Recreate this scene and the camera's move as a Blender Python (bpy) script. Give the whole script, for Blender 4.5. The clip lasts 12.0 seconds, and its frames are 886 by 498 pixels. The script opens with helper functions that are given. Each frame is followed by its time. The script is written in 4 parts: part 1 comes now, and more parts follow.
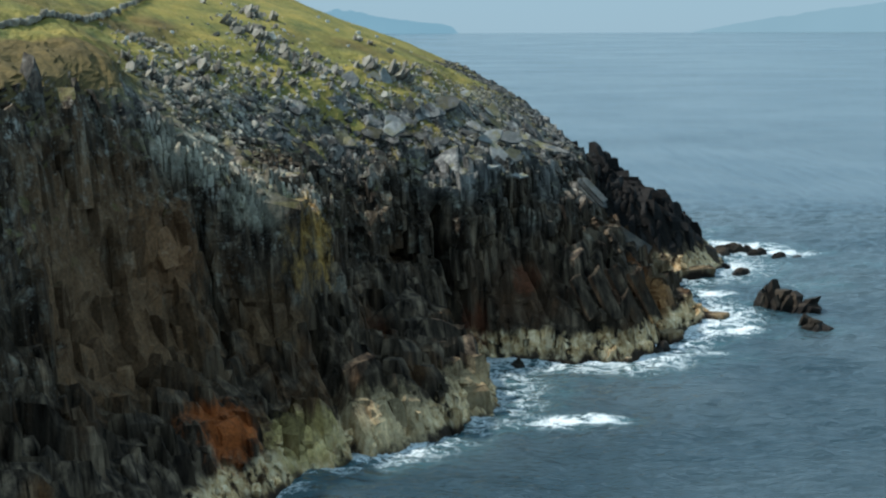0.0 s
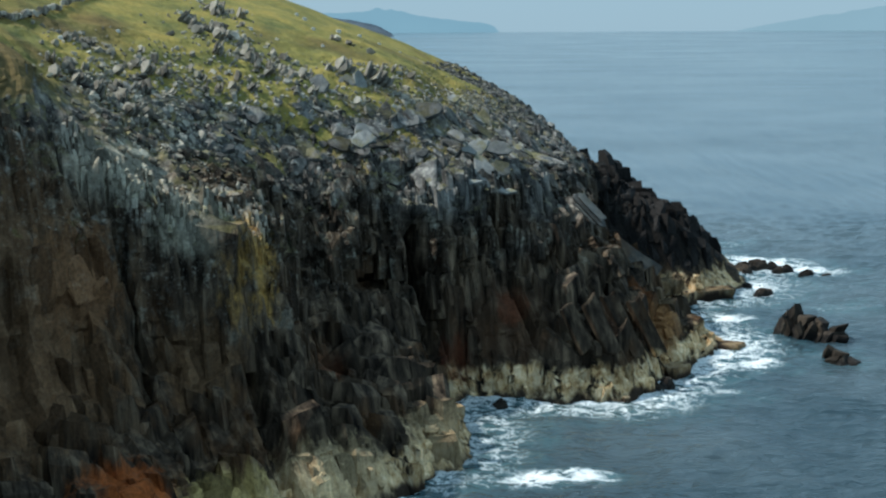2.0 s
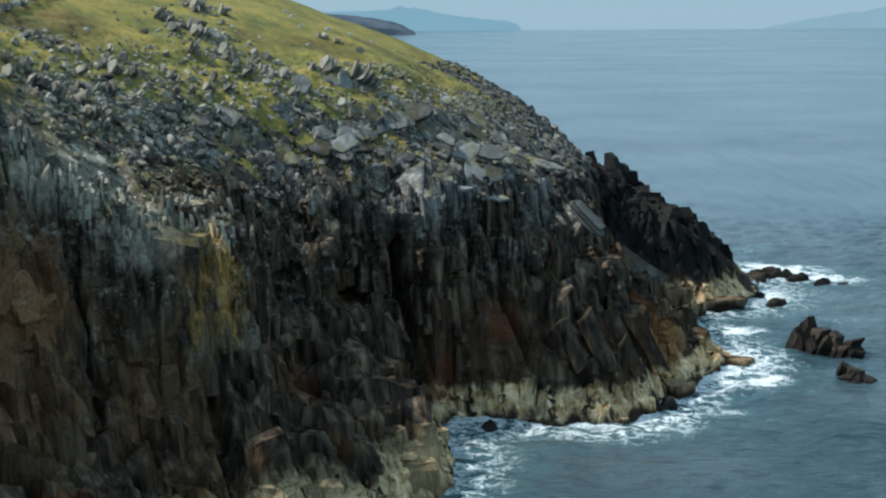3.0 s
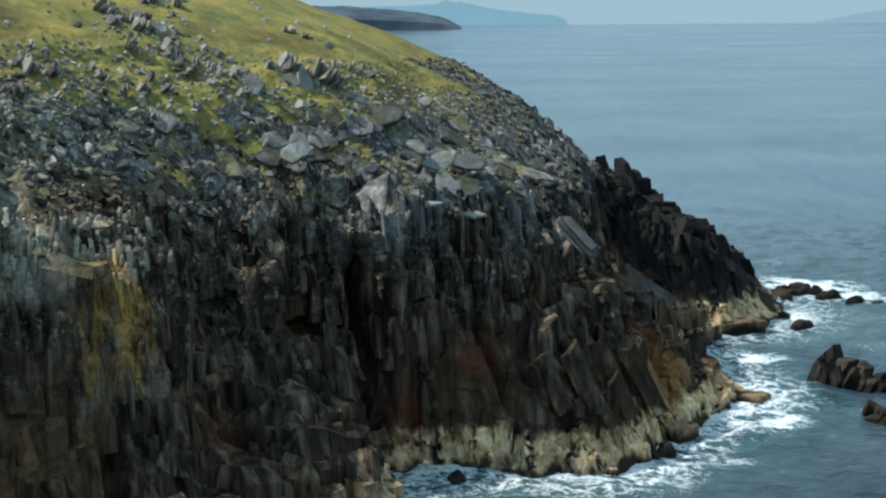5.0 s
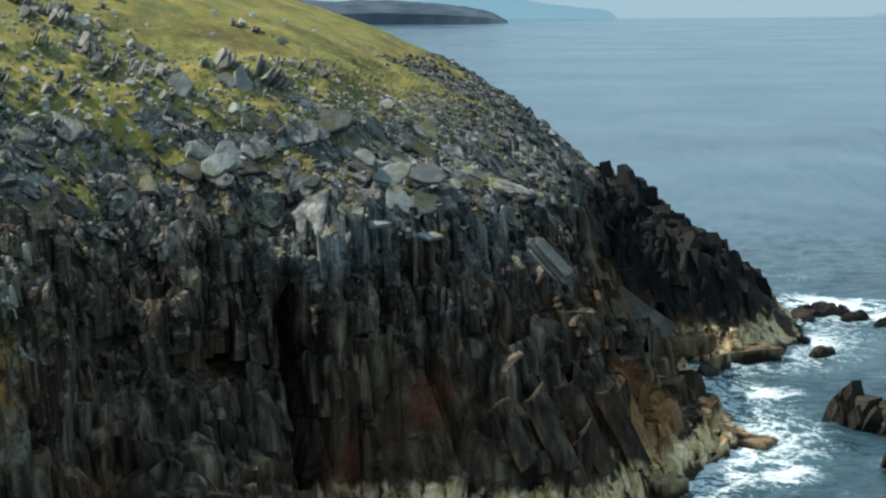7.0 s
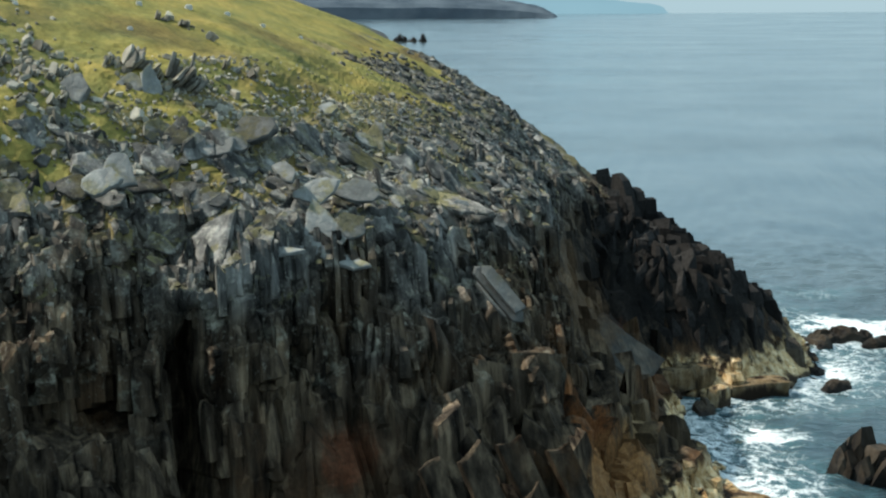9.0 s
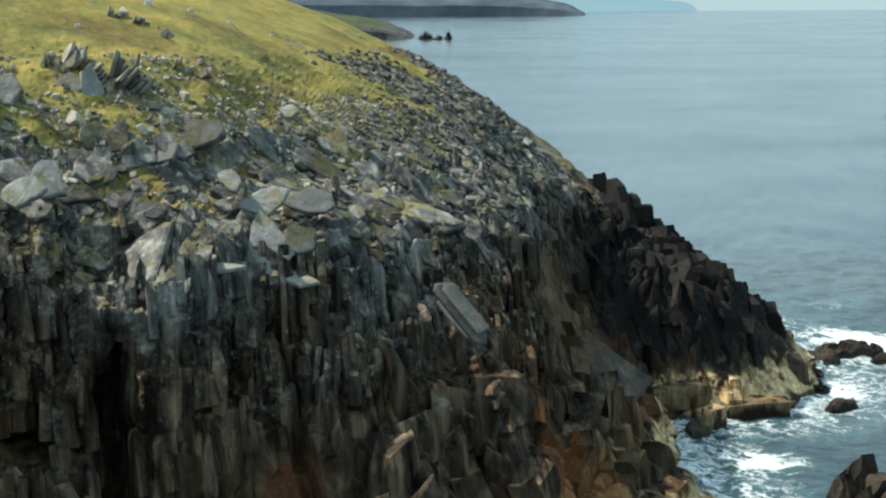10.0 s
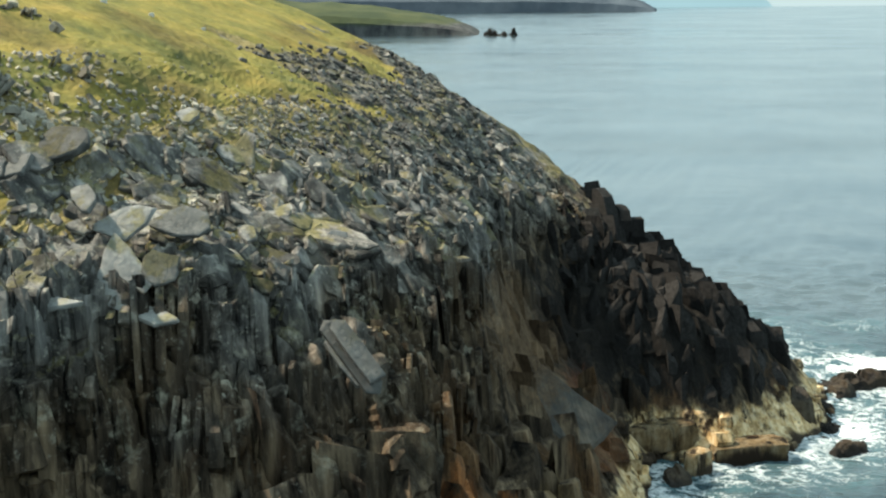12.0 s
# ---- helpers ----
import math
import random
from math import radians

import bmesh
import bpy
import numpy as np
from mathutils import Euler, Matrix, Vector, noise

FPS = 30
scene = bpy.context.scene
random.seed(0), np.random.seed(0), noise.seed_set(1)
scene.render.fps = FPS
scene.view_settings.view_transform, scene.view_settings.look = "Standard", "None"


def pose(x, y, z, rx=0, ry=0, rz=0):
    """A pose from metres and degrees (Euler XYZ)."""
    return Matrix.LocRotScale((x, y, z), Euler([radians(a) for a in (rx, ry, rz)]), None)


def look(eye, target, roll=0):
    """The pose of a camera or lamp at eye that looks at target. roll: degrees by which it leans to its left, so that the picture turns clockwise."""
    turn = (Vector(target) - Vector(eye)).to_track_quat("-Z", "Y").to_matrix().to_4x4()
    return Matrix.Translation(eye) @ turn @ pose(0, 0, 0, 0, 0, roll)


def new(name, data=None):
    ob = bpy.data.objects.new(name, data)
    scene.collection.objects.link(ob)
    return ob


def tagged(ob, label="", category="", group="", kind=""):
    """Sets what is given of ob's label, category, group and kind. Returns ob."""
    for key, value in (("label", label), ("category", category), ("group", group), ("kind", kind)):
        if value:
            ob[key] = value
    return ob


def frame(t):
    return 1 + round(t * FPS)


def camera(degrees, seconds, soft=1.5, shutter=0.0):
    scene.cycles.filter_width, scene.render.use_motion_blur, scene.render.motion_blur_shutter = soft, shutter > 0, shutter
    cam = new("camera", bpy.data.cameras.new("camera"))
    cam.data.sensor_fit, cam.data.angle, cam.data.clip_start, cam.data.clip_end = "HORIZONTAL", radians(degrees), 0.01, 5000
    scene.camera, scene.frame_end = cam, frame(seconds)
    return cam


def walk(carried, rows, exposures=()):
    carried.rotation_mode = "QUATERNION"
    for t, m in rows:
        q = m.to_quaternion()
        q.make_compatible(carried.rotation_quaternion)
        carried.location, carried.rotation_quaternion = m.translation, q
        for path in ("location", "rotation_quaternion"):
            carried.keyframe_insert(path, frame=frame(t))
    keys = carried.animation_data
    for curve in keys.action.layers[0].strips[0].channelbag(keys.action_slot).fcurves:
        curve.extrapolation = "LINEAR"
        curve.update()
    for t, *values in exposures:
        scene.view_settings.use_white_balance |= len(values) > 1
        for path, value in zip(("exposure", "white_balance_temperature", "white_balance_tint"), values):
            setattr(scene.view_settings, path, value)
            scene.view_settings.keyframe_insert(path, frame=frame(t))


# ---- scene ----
cam = camera(35.0, 12.0, soft=2.3)
PATH = [
    (0, (0.594, -6.497, 40.062), (-0.127, 42.898, 32.345), -0.23),
    (0.5, (2.332, -1.943, 40.056), (1.269, 47.448, 32.347), -0.24),
    (1, (4.040, 2.606, 40.035), (2.608, 51.987, 32.323), -0.25),
    (1.5, (5.717, 7.148, 40.001), (3.896, 56.514, 32.277), -0.27),
    (2, (7.365, 11.681, 39.959), (5.139, 61.027, 32.213), -0.29),
    (2.5, (8.985, 16.204, 39.910), (6.345, 65.525, 32.136), -0.31),
    (3, (10.580, 20.714, 39.857), (7.518, 70.006, 32.049), -0.34),
    (5, (16.746, 38.597, 39.637), (11.985, 87.726, 31.654), -0.40),
    (5.5, (18.251, 43.019, 39.584), (13.068, 92.097, 31.553), -0.41),
    (6, (19.747, 47.417, 39.533), (14.145, 96.441, 31.453), -0.41),
    (6.5, (21.241, 51.790, 39.483), (15.218, 100.756, 31.354), -0.41),
    (7, (22.737, 56.135, 39.432), (16.291, 105.039, 31.255), -0.41),
    (9, (28.842, 73.198, 39.193), (20.620, 121.806, 30.846), -0.39),
    (9.5, (30.429, 77.374, 39.113), (21.718, 125.891, 30.730), -0.39),
    (10, (32.054, 81.509, 39.018), (22.825, 129.924, 30.603), -0.40),
    (10.5, (33.724, 85.602, 38.905), (23.940, 133.903, 30.461), -0.42),
    (11, (35.446, 89.649, 38.770), (25.065, 137.821, 30.300), -0.46),
    (11.5, (37.229, 93.650, 38.607), (26.198, 141.673, 30.115), -0.51),
    (12, (39.081, 97.600, 38.413), (27.340, 145.451, 29.902), -0.58),
]
walk(cam, [(t, look(eye, target, roll)) for t, eye, target, roll in PATH],
     exposures=[(0.0, 0.22, 5800, 8), (3.0, 0.22, 5800, 8), (5.0, 0.26, 5850, 8), (7.0, 0.34, 5950, 8), (9.0, 0.50, 6350, 8), (10.5, 0.74, 6700, 9), (12.0, 0.93, 7100, 9)])

# ---------------------------------------------------------------- world, sun, exposure
SEA = 1.6          # height of the sea's surface
SUN_TURN, SUN_HEIGHT = 281.0, 50.0   # compass turn (from +y towards +x) and height of the sun

world = bpy.data.worlds.new("sky")
scene.world = world
world.use_nodes = True
wn, wl = world.node_tree.nodes, world.node_tree.links
sky = wn.new("ShaderNodeTexSky")
sky.sky_type = "NISHITA"
sky.sun_disc = False
sky.sun_elevation = radians(SUN_HEIGHT)
sky.sun_rotation = radians(SUN_TURN)
sky.air_density, sky.dust_density, sky.ozone_density = 1.0, 0.2, 1.5
wn["Background"].inputs["Strength"].default_value = 0.125
veil = wn.new("ShaderNodeMix")          # most of the sky is an even grey-blue cloud
veil.data_type, veil.blend_type = "RGBA", "MIX"
veil.inputs[0].default_value = 0.92
wl.new(sky.outputs[0], veil.inputs[6])
# the cloud is thinner and brighter overhead than at the horizon
at = wn.new("ShaderNodeTexCoord")
split = wn.new("ShaderNodeSeparateXYZ")
wl.new(at.outputs["Generated"], split.inputs[0])
climb = wn.new("ShaderNodeMapRange")
climb.interpolation_type = "SMOOTHSTEP"
for k, v in ((1, 0.02), (2, 0.32), (3, 1.0), (4, 1.48)):
    climb.inputs[k].default_value = v
wl.new(split.outputs[2], climb.inputs[0])
cloud = wn.new("ShaderNodeVectorMath")
cloud.operation = "SCALE"
cloud.inputs[0].default_value = (2.2, 3.2, 3.72)
wl.new(climb.outputs[0], cloud.inputs["Scale"])
wl.new(cloud.outputs[0], veil.inputs[7])
wl.new(veil.outputs[2], wn["Background"].inputs["Color"])

sun_data = bpy.data.lights.new("sun", "SUN")
sun_data.energy, sun_data.angle, sun_data.color = 4.9, radians(2.0), (1.0, 0.93, 0.80)
sun = new("sun", sun_data)
_a, _e = radians(SUN_TURN), radians(SUN_HEIGHT)
sun_way = Vector((math.sin(_a) * math.cos(_e), math.cos(_a) * math.cos(_e), math.sin(_e)))
sun.matrix_world = look(sun_way * 400, (0, 0, 0))


# ---------------------------------------------------------------- small tools
def part(name, data, material, parent, label=""):
    ob = new(name, data)
    if material is not None and not data.materials:
        data.materials.append(material)
    ob.parent = parent
    if label:
        tagged(ob, label)
    return ob


def mesh_from(name, verts, faces, smooth=False):
    me = bpy.data.meshes.new(name)
    me.from_pydata([tuple(v) for v in np.asarray(verts, float)], [], faces)
    me.validate()
    if smooth:
        me.polygons.foreach_set("use_smooth", [True] * len(me.polygons))
    me.update()
    return me


def grid_mesh(name, pts, smooth=True):
    """A sheet from an array of rows x columns x 3."""
    r, c = pts.shape[:2]
    i = (np.arange(r - 1)[:, None] * c + np.arange(c - 1)).ravel()
    quads = np.stack([i, i + 1, i + c + 1, i + c], 1).astype(np.int32)
    me = bpy.data.meshes.new(name)
    me.vertices.add(r * c)
    me.vertices.foreach_set("co", pts.reshape(-1).astype(np.float32))
    me.loops.add(quads.size)
    me.loops.foreach_set("vertex_index", quads.ravel())
    me.polygons.add(len(quads))
    me.polygons.foreach_set("loop_start", np.arange(0, quads.size, 4, dtype=np.int32))
    me.polygons.foreach_set("use_smooth", np.full(len(quads), smooth))
    me.update(calc_edges=True)
    return me


def give(me, name, values):
    at = me.attributes.new(name, "FLOAT", "POINT")
    at.data.foreach_set("value", np.asarray(values, np.float32).ravel())


def hashed(*ints):
    """A steady random number from 0 to 1 for whole numbers."""
    h = np.zeros(np.broadcast(*ints).shape, np.uint64)
    for k, i in enumerate(ints):
        h = (h * np.uint64(6364136223846793005) + np.asarray(i, np.int64).astype(np.uint64) * np.uint64(1442695040888963407 + 2 * k)) & np.uint64(0xFFFFFFFFFFFFFFFF)
        h ^= h >> np.uint64(29)
        h = h * np.uint64(0xBF58476D1CE4E5B9)
        h ^= h >> np.uint64(32)
    return (h >> np.uint64(40)).astype(float) / float(1 << 24)


def smooth_noise(x, y, seed=0):
    xi, yi = np.floor(x), np.floor(y)
    fx, fy = x - xi, y - yi
    fx, fy = fx * fx * (3 - 2 * fx), fy * fy * (3 - 2 * fy)
    v = lambda a, b: hashed(xi + a, yi + b, np.full_like(xi, seed))
    return (v(0, 0) * (1 - fx) + v(1, 0) * fx) * (1 - fy) + (v(0, 1) * (1 - fx) + v(1, 1) * fx) * fy


def fbm(x, y, seed=0, octaves=4):
    out, amp, tot = 0, 1.0, 0
    for k in range(octaves):
        out = out + amp * smooth_noise(x * 2**k + 17.3 * k, y * 2**k - 9.1 * k, seed + k)
        tot += amp
        amp *= 0.5
    return out / tot


def step(a, b, x):
    t = np.clip((x - a) / (b - a), 0, 1)
    return t * t * (3 - 2 * t)


# ---------------------------------------------------------------- materials
class Nodes:
    """A short hand for building node materials."""

    def __init__(self, name):
        self.mat = bpy.data.materials.new(name)
        self.mat.use_nodes = True
        self.t = self.mat.node_tree
        self.bsdf = self.t.nodes["Principled BSDF"]

    def put(self, socket, value):
        if isinstance(value, bpy.types.NodeSocket):
            self.t.links.new(value, socket)
        else:
            socket.default_value = value

    def node(self, kind, **inputs):
        n = self.t.nodes.new(kind)
        for k, v in inputs.items():
            self.put(n.inputs[k], v)
        return n

    def coords(self, scale=(1, 1, 1)):
        g = self.node("ShaderNodeNewGeometry").outputs["Position"]
        m = self.node("ShaderNodeVectorMath", )
        m.operation = "MULTIPLY"
        self.put(m.inputs[0], g)
        m.inputs[1].default_value = scale
        return m.outputs[0]

    def noise(self, scale, detail=4, rough=0.55, vector=None):
        n = self.node("ShaderNodeTexNoise", Scale=scale, Detail=detail, Roughness=rough)
        self.put(n.inputs["Vector"], vector if vector is not None else self.coords())
        return n.outputs["Fac"]

    def ramp(self, fac, *stops):
        n = self.node("ShaderNodeValToRGB")
        self.put(n.inputs[0], fac)
        els = n.color_ramp.elements
        while len(els) < len(stops):
            els.new(0.5)
        for e, (p, c) in zip(els, stops):
            e.position = p
            e.color = (*c, 1) if isinstance(c, tuple) else (c, c, c, 1)
        return n.outputs[0]

    def mix(self, fac, a, b, how="MIX"):
        n = self.t.nodes.new("ShaderNodeMix")
        n.data_type, n.blend_type = "RGBA", how
        self.put(n.inputs[0], fac)
        for s, v in ((n.inputs[6], a), (n.inputs[7], b)):
            self.put(s, (*v, 1) if isinstance(v, tuple) else v)
        return n.outputs[2]

    def math(self, op, a, b=0.0, clamp=False):
        n = self.t.nodes.new("ShaderNodeMath")
        n.operation, n.use_clamp = op, clamp
        self.put(n.inputs[0], a)
        self.put(n.inputs[1], b)
        return n.outputs[0]

    def between(self, v, a, b):
        n = self.t.nodes.new("ShaderNodeMapRange")
        n.interpolation_type = "SMOOTHSTEP"
        self.put(n.inputs[0], v)
        n.inputs[1].default_value, n.inputs[2].default_value = a, b
        return n.outputs[0]

    def attr(self, name):
        n = self.t.nodes.new("ShaderNodeAttribute")
        n.attribute_name = name
        return n.outputs["Fac"]

    def height(self):
        s = self.t.nodes.new("ShaderNodeSeparateXYZ")
        self.put(s.inputs[0], self.node("ShaderNodeNewGeometry").outputs["Position"])
        return s.outputs[2]

    def patch(self, at, size):
        """1 inside an uneven blob at a place, 0 outside."""
        v = self.t.nodes.new("ShaderNodeVectorMath")
        v.operation = "SUBTRACT"
        self.put(v.inputs[0], self.node("ShaderNodeNewGeometry").outputs["Position"])
        v.inputs[1].default_value = at
        w = self.t.nodes.new("ShaderNodeVectorMath")
        w.operation = "DIVIDE"
        self.put(w.inputs[0], v.outputs[0])
        w.inputs[1].default_value = size
        d = self.t.nodes.new("ShaderNodeVectorMath")
        d.operation = "LENGTH"
        self.put(d.inputs[0], w.outputs[0])
        if not hasattr(self, "ragged"):
            self.ragged = self.math("MULTIPLY", self.math("SUBTRACT", self.noise(1.1, 6, 0.72, self.coords((1, 1, 0.35))), 0.5), 2.0)
        return self.between(self.math("ADD", d.outputs["Value"], self.ragged), 1.15, 0.55)

    def reach(self):
        s = self.t.nodes.new("ShaderNodeSeparateXYZ")
        self.put(s.inputs[0], self.node("ShaderNodeNewGeometry").outputs["Position"])
        return self.math("ADD", self.math("MULTIPLY", s.outputs[0], 0.88), self.math("MULTIPLY", s.outputs[1], 0.475))

    def bump(self, height, strength=0.5, distance=0.1):
        n = self.node("ShaderNodeBump", Strength=strength, Distance=distance)
        self.put(n.inputs["Height"], height)
        self.put(self.bsdf.inputs["Normal"], n.outputs[0])

    def done(self, color, rough=0.8, spec=0.3):
        self.put(self.bsdf.inputs["Base Color"], color)
        self.put(self.bsdf.inputs["Roughness"], rough)
        self.put(self.bsdf.inputs["Specular IOR Level"], spec)
        return self.mat


# lichen, seepage and (first two) dark rock with painted shade: place, size, colour, strength
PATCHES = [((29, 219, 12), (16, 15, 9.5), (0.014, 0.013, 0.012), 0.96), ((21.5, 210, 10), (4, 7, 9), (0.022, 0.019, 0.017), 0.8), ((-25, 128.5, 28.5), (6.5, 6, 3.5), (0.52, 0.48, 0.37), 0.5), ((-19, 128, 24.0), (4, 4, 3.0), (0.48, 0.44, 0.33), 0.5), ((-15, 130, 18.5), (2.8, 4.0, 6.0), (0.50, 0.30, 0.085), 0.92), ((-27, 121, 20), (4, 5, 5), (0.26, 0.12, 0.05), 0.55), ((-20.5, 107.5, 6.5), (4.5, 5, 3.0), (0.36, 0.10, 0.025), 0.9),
           ((-13.0, 112.5, 4.6), (5.0, 5, 2.8), (0.48, 0.36, 0.14), 0.75), ((8, 159, 10.5), (2, 3, 2.0), (0.20, 0.05, 0.02), 0.6), ((22.5, 173, 9.0), (2.4, 5, 4.0), (0.34, 0.13, 0.045), 0.85),
           ((25.5, 180, 6.5), (3, 6, 2.5), (0.30, 0.20, 0.10), 0.4), ((-9, 136, 8), (3, 4, 3), (0.14, 0.05, 0.022), 0.6), ((2.0, 156.0, 5.5), (2.0, 3, 3.0), (0.15, 0.045, 0.02), 0.7),
           ((23.0, 205.0, 7.0), (3, 5, 3.0), (0.16, 0.05, 0.022), 0.6), ((-30, 113, 18), (11, 14, 15), (0.21, 0.12, 0.06), 0.6), ((20, 199, 13), (5, 10, 8), (0.15, 0.095, 0.055), 0.7), ((8, 158, 9), (5, 5, 5), (0.12, 0.065, 0.035), 0.4), ((-5, 119.5, 4.5), (6.5, 6, 3.2), (0.62, 0.46, 0.26), 0.75), ((2.5, 131, 4.5), (5, 6, 3.2), (0.56, 0.41, 0.23), 0.65), ((24.5, 171, 6), (3.5, 8, 3.5), (0.36, 0.18, 0.07), 0.7), ((26, 198, 6), (3, 6, 2.5), (0.26, 0.11, 0.045), 0.4), ((-18, 125, 11), (4, 5, 6), (0.17, 0.10, 0.05), 0.7)]


def rock_material(name, variety, grassy=False, crust=0.92, pale=0.0, layered=True, soak_shade=0.0, smooth=0.0):
    """Slate: dark and brown where the sea washes it, a pale tan band over the water, grey with lichen above."""
    n = Nodes(name)
    z = n.height()
    streak = n.noise(1.0, 5, 0.6, n.coords((0.9, 0.9, 0.16)))
    grain = n.noise(3.2, 6, 0.65)
    broad = n.noise(0.10, 3, 0.5)
    turn = n.node("ShaderNodeVectorRotate")
    turn.rotation_type = "Z_AXIS"
    turn.inputs["Angle"].default_value = -math.atan2(0.475, 0.88)
    n.put(turn.inputs["Vector"], n.coords())
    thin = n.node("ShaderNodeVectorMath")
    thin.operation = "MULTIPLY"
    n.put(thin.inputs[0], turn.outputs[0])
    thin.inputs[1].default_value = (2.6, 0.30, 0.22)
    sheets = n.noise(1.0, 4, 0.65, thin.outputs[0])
    # lowest stop near black: shade of the face's cracks put into the streaks
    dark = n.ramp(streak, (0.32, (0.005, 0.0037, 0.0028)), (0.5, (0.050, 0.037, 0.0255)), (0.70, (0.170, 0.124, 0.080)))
    grey = n.ramp(streak, (0.30, (0.020, 0.0195, 0.019)), (0.5, (0.088, 0.086, 0.081)), (0.75, (0.25, 0.243, 0.225)))
    inland = n.math("MULTIPLY", n.math("SUBTRACT", n.math("MINIMUM", n.reach(), 80.0), 77.0), 0.32)
    wander = n.math("ADD", n.math("ADD", z, inland), n.math("MULTIPLY", n.math("SUBTRACT", broad, 0.5), 22.0))
    col = n.mix(n.between(wander, 17.0, 25.0), dark, grey)
    # rust and ochre seepage
    rust = n.math("MULTIPLY", n.between(n.noise(0.16, 4, 0.6, n.coords((1, 1, 0.45))), 0.50, 0.64), n.between(z, 24.0, 9.0))
    col = n.mix(n.math("MULTIPLY", rust, 0.45), col, n.ramp(grain, (0.3, (0.055, 0.022, 0.010)), (0.7, (0.18, 0.090, 0.032))))
    # pale lichen on the upper rocks
    lich = n.math("MULTIPLY", n.between(n.noise(0.9, 6, 0.7), 0.53, 0.66), n.between(z, 16.0, 26.0))
    col = n.mix(n.math("MULTIPLY", lich, 0.55), col, (0.34, 0.325, 0.28))
    # dark joints between sheets, deepened to paint the shade inside the cracks
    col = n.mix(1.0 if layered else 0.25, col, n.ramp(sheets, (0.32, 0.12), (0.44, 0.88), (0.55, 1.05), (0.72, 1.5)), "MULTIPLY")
    splash = n.math("MULTIPLY", n.math("MULTIPLY", n.between(n.noise(0.42, 6, 0.68), 0.56, 0.66), n.between(z, 11.0, 18.0)), 0.55)
    col = n.mix(splash, col, n.ramp(grain, (0.35, (0.13, 0.12, 0.095)), (0.65, (0.40, 0.37, 0.29))))
    fleck = n.math("MULTIPLY", n.between(n.noise(2.6, 4, 0.75), 0.58, 0.68), n.between(z, 8.0, 24.0))
    col = n.mix(n.math("MULTIPLY", fleck, 0.5), col, (0.40, 0.375, 0.31))
    if pale:
        col = n.mix(pale, col, n.ramp(n.noise(0.6, 5, 0.6), (0.35, (0.20, 0.18, 0.145)), (0.65, (0.40, 0.37, 0.30))))
    if smooth:
        col = n.mix(smooth, col, n.ramp(n.noise(0.9, 5, 0.6), (0.3, (0.13, 0.135, 0.13)), (0.7, (0.245, 0.25, 0.24))))
    # barnacles and dried salt just over the water, black wet rock under them
    edge = n.math("ADD", z, n.math("MULTIPLY", n.math("SUBTRACT", n.noise(0.35, 4, 0.6, n.coords((1, 1, 0.3))), 0.5), 5.0))
    tan = n.math("MULTIPLY", n.between(edge, 5.3, 4.2), n.math("MULTIPLY", n.between(edge, 1.7, 2.6), n.between(n.noise(0.9, 4, 0.6, n.coords((1, 1, 0.14))), 0.37, 0.48)))
    col = n.mix(n.math("MULTIPLY", tan, crust), col, n.ramp(n.noise(1.3, 5, 0.7, n.coords((1, 1, 0.5))), (0.32, (0.16, 0.080, 0.030)), (0.46, (0.52, 0.35, 0.17)), (0.66, (0.80, 0.64, 0.42))))
    col = n.mix(n.between(edge, 2.2, 1.5), col, (0.035, 0.025, 0.018))
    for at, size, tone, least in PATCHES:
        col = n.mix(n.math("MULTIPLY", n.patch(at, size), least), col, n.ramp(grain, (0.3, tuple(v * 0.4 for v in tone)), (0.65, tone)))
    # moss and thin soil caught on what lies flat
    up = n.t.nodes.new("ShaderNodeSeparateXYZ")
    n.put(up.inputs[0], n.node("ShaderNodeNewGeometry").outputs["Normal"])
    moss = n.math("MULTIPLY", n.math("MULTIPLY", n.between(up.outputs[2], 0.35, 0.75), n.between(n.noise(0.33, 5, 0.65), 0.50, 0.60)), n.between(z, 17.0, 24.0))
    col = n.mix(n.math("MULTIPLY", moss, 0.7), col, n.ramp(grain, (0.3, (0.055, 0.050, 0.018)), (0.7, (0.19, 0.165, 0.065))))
    # blackens the dark sea rocks; paints shade into the point and ridge
    if soak_shade:
        col = n.mix(soak_shade, col, n.ramp(grain, (0.3, (0.008, 0.0075, 0.007)), (0.7, (0.030, 0.028, 0.027))))
    if variety == "island":
        r = n.node("ShaderNodeNewGeometry").outputs["Random Per Island"]
    elif variety == "object":
        r = n.node("ShaderNodeObjectInfo").outputs["Random"]
    else:
        r = n.noise(0.5, 2)
    col = n.mix(1.0, col, n.ramp(r, (0.0, 0.45), (0.5, 0.95), (1.0, 1.5)), "MULTIPLY")
    rough = 0.82
    if grassy:
        g = n.attr("grass")
        blades = n.noise(1.7, 8, 0.75)
        turf = n.ramp(n.noise(0.22, 5, 0.65), (0.30, (0.285, 0.215, 0.058)), (0.5, (0.185, 0.163, 0.047)), (0.68, (0.092, 0.101, 0.036)))
        turf = n.mix(1.0, turf, n.ramp(blades, (0.25, 0.55), (0.5, 1.0), (0.75, 1.5)), "MULTIPLY")
        turf = n.mix(n.math("MULTIPLY", n.between(n.attr("heath"), 0.35, 0.75), 0.8), turf, n.ramp(blades, (0.3, (0.035, 0.025, 0.014)), (0.7, (0.13, 0.085, 0.04))))
        soil = n.ramp(blades, (0.3, (0.075, 0.060, 0.022)), (0.55, (0.215, 0.175, 0.075)), (0.75, (0.40, 0.35, 0.22)))
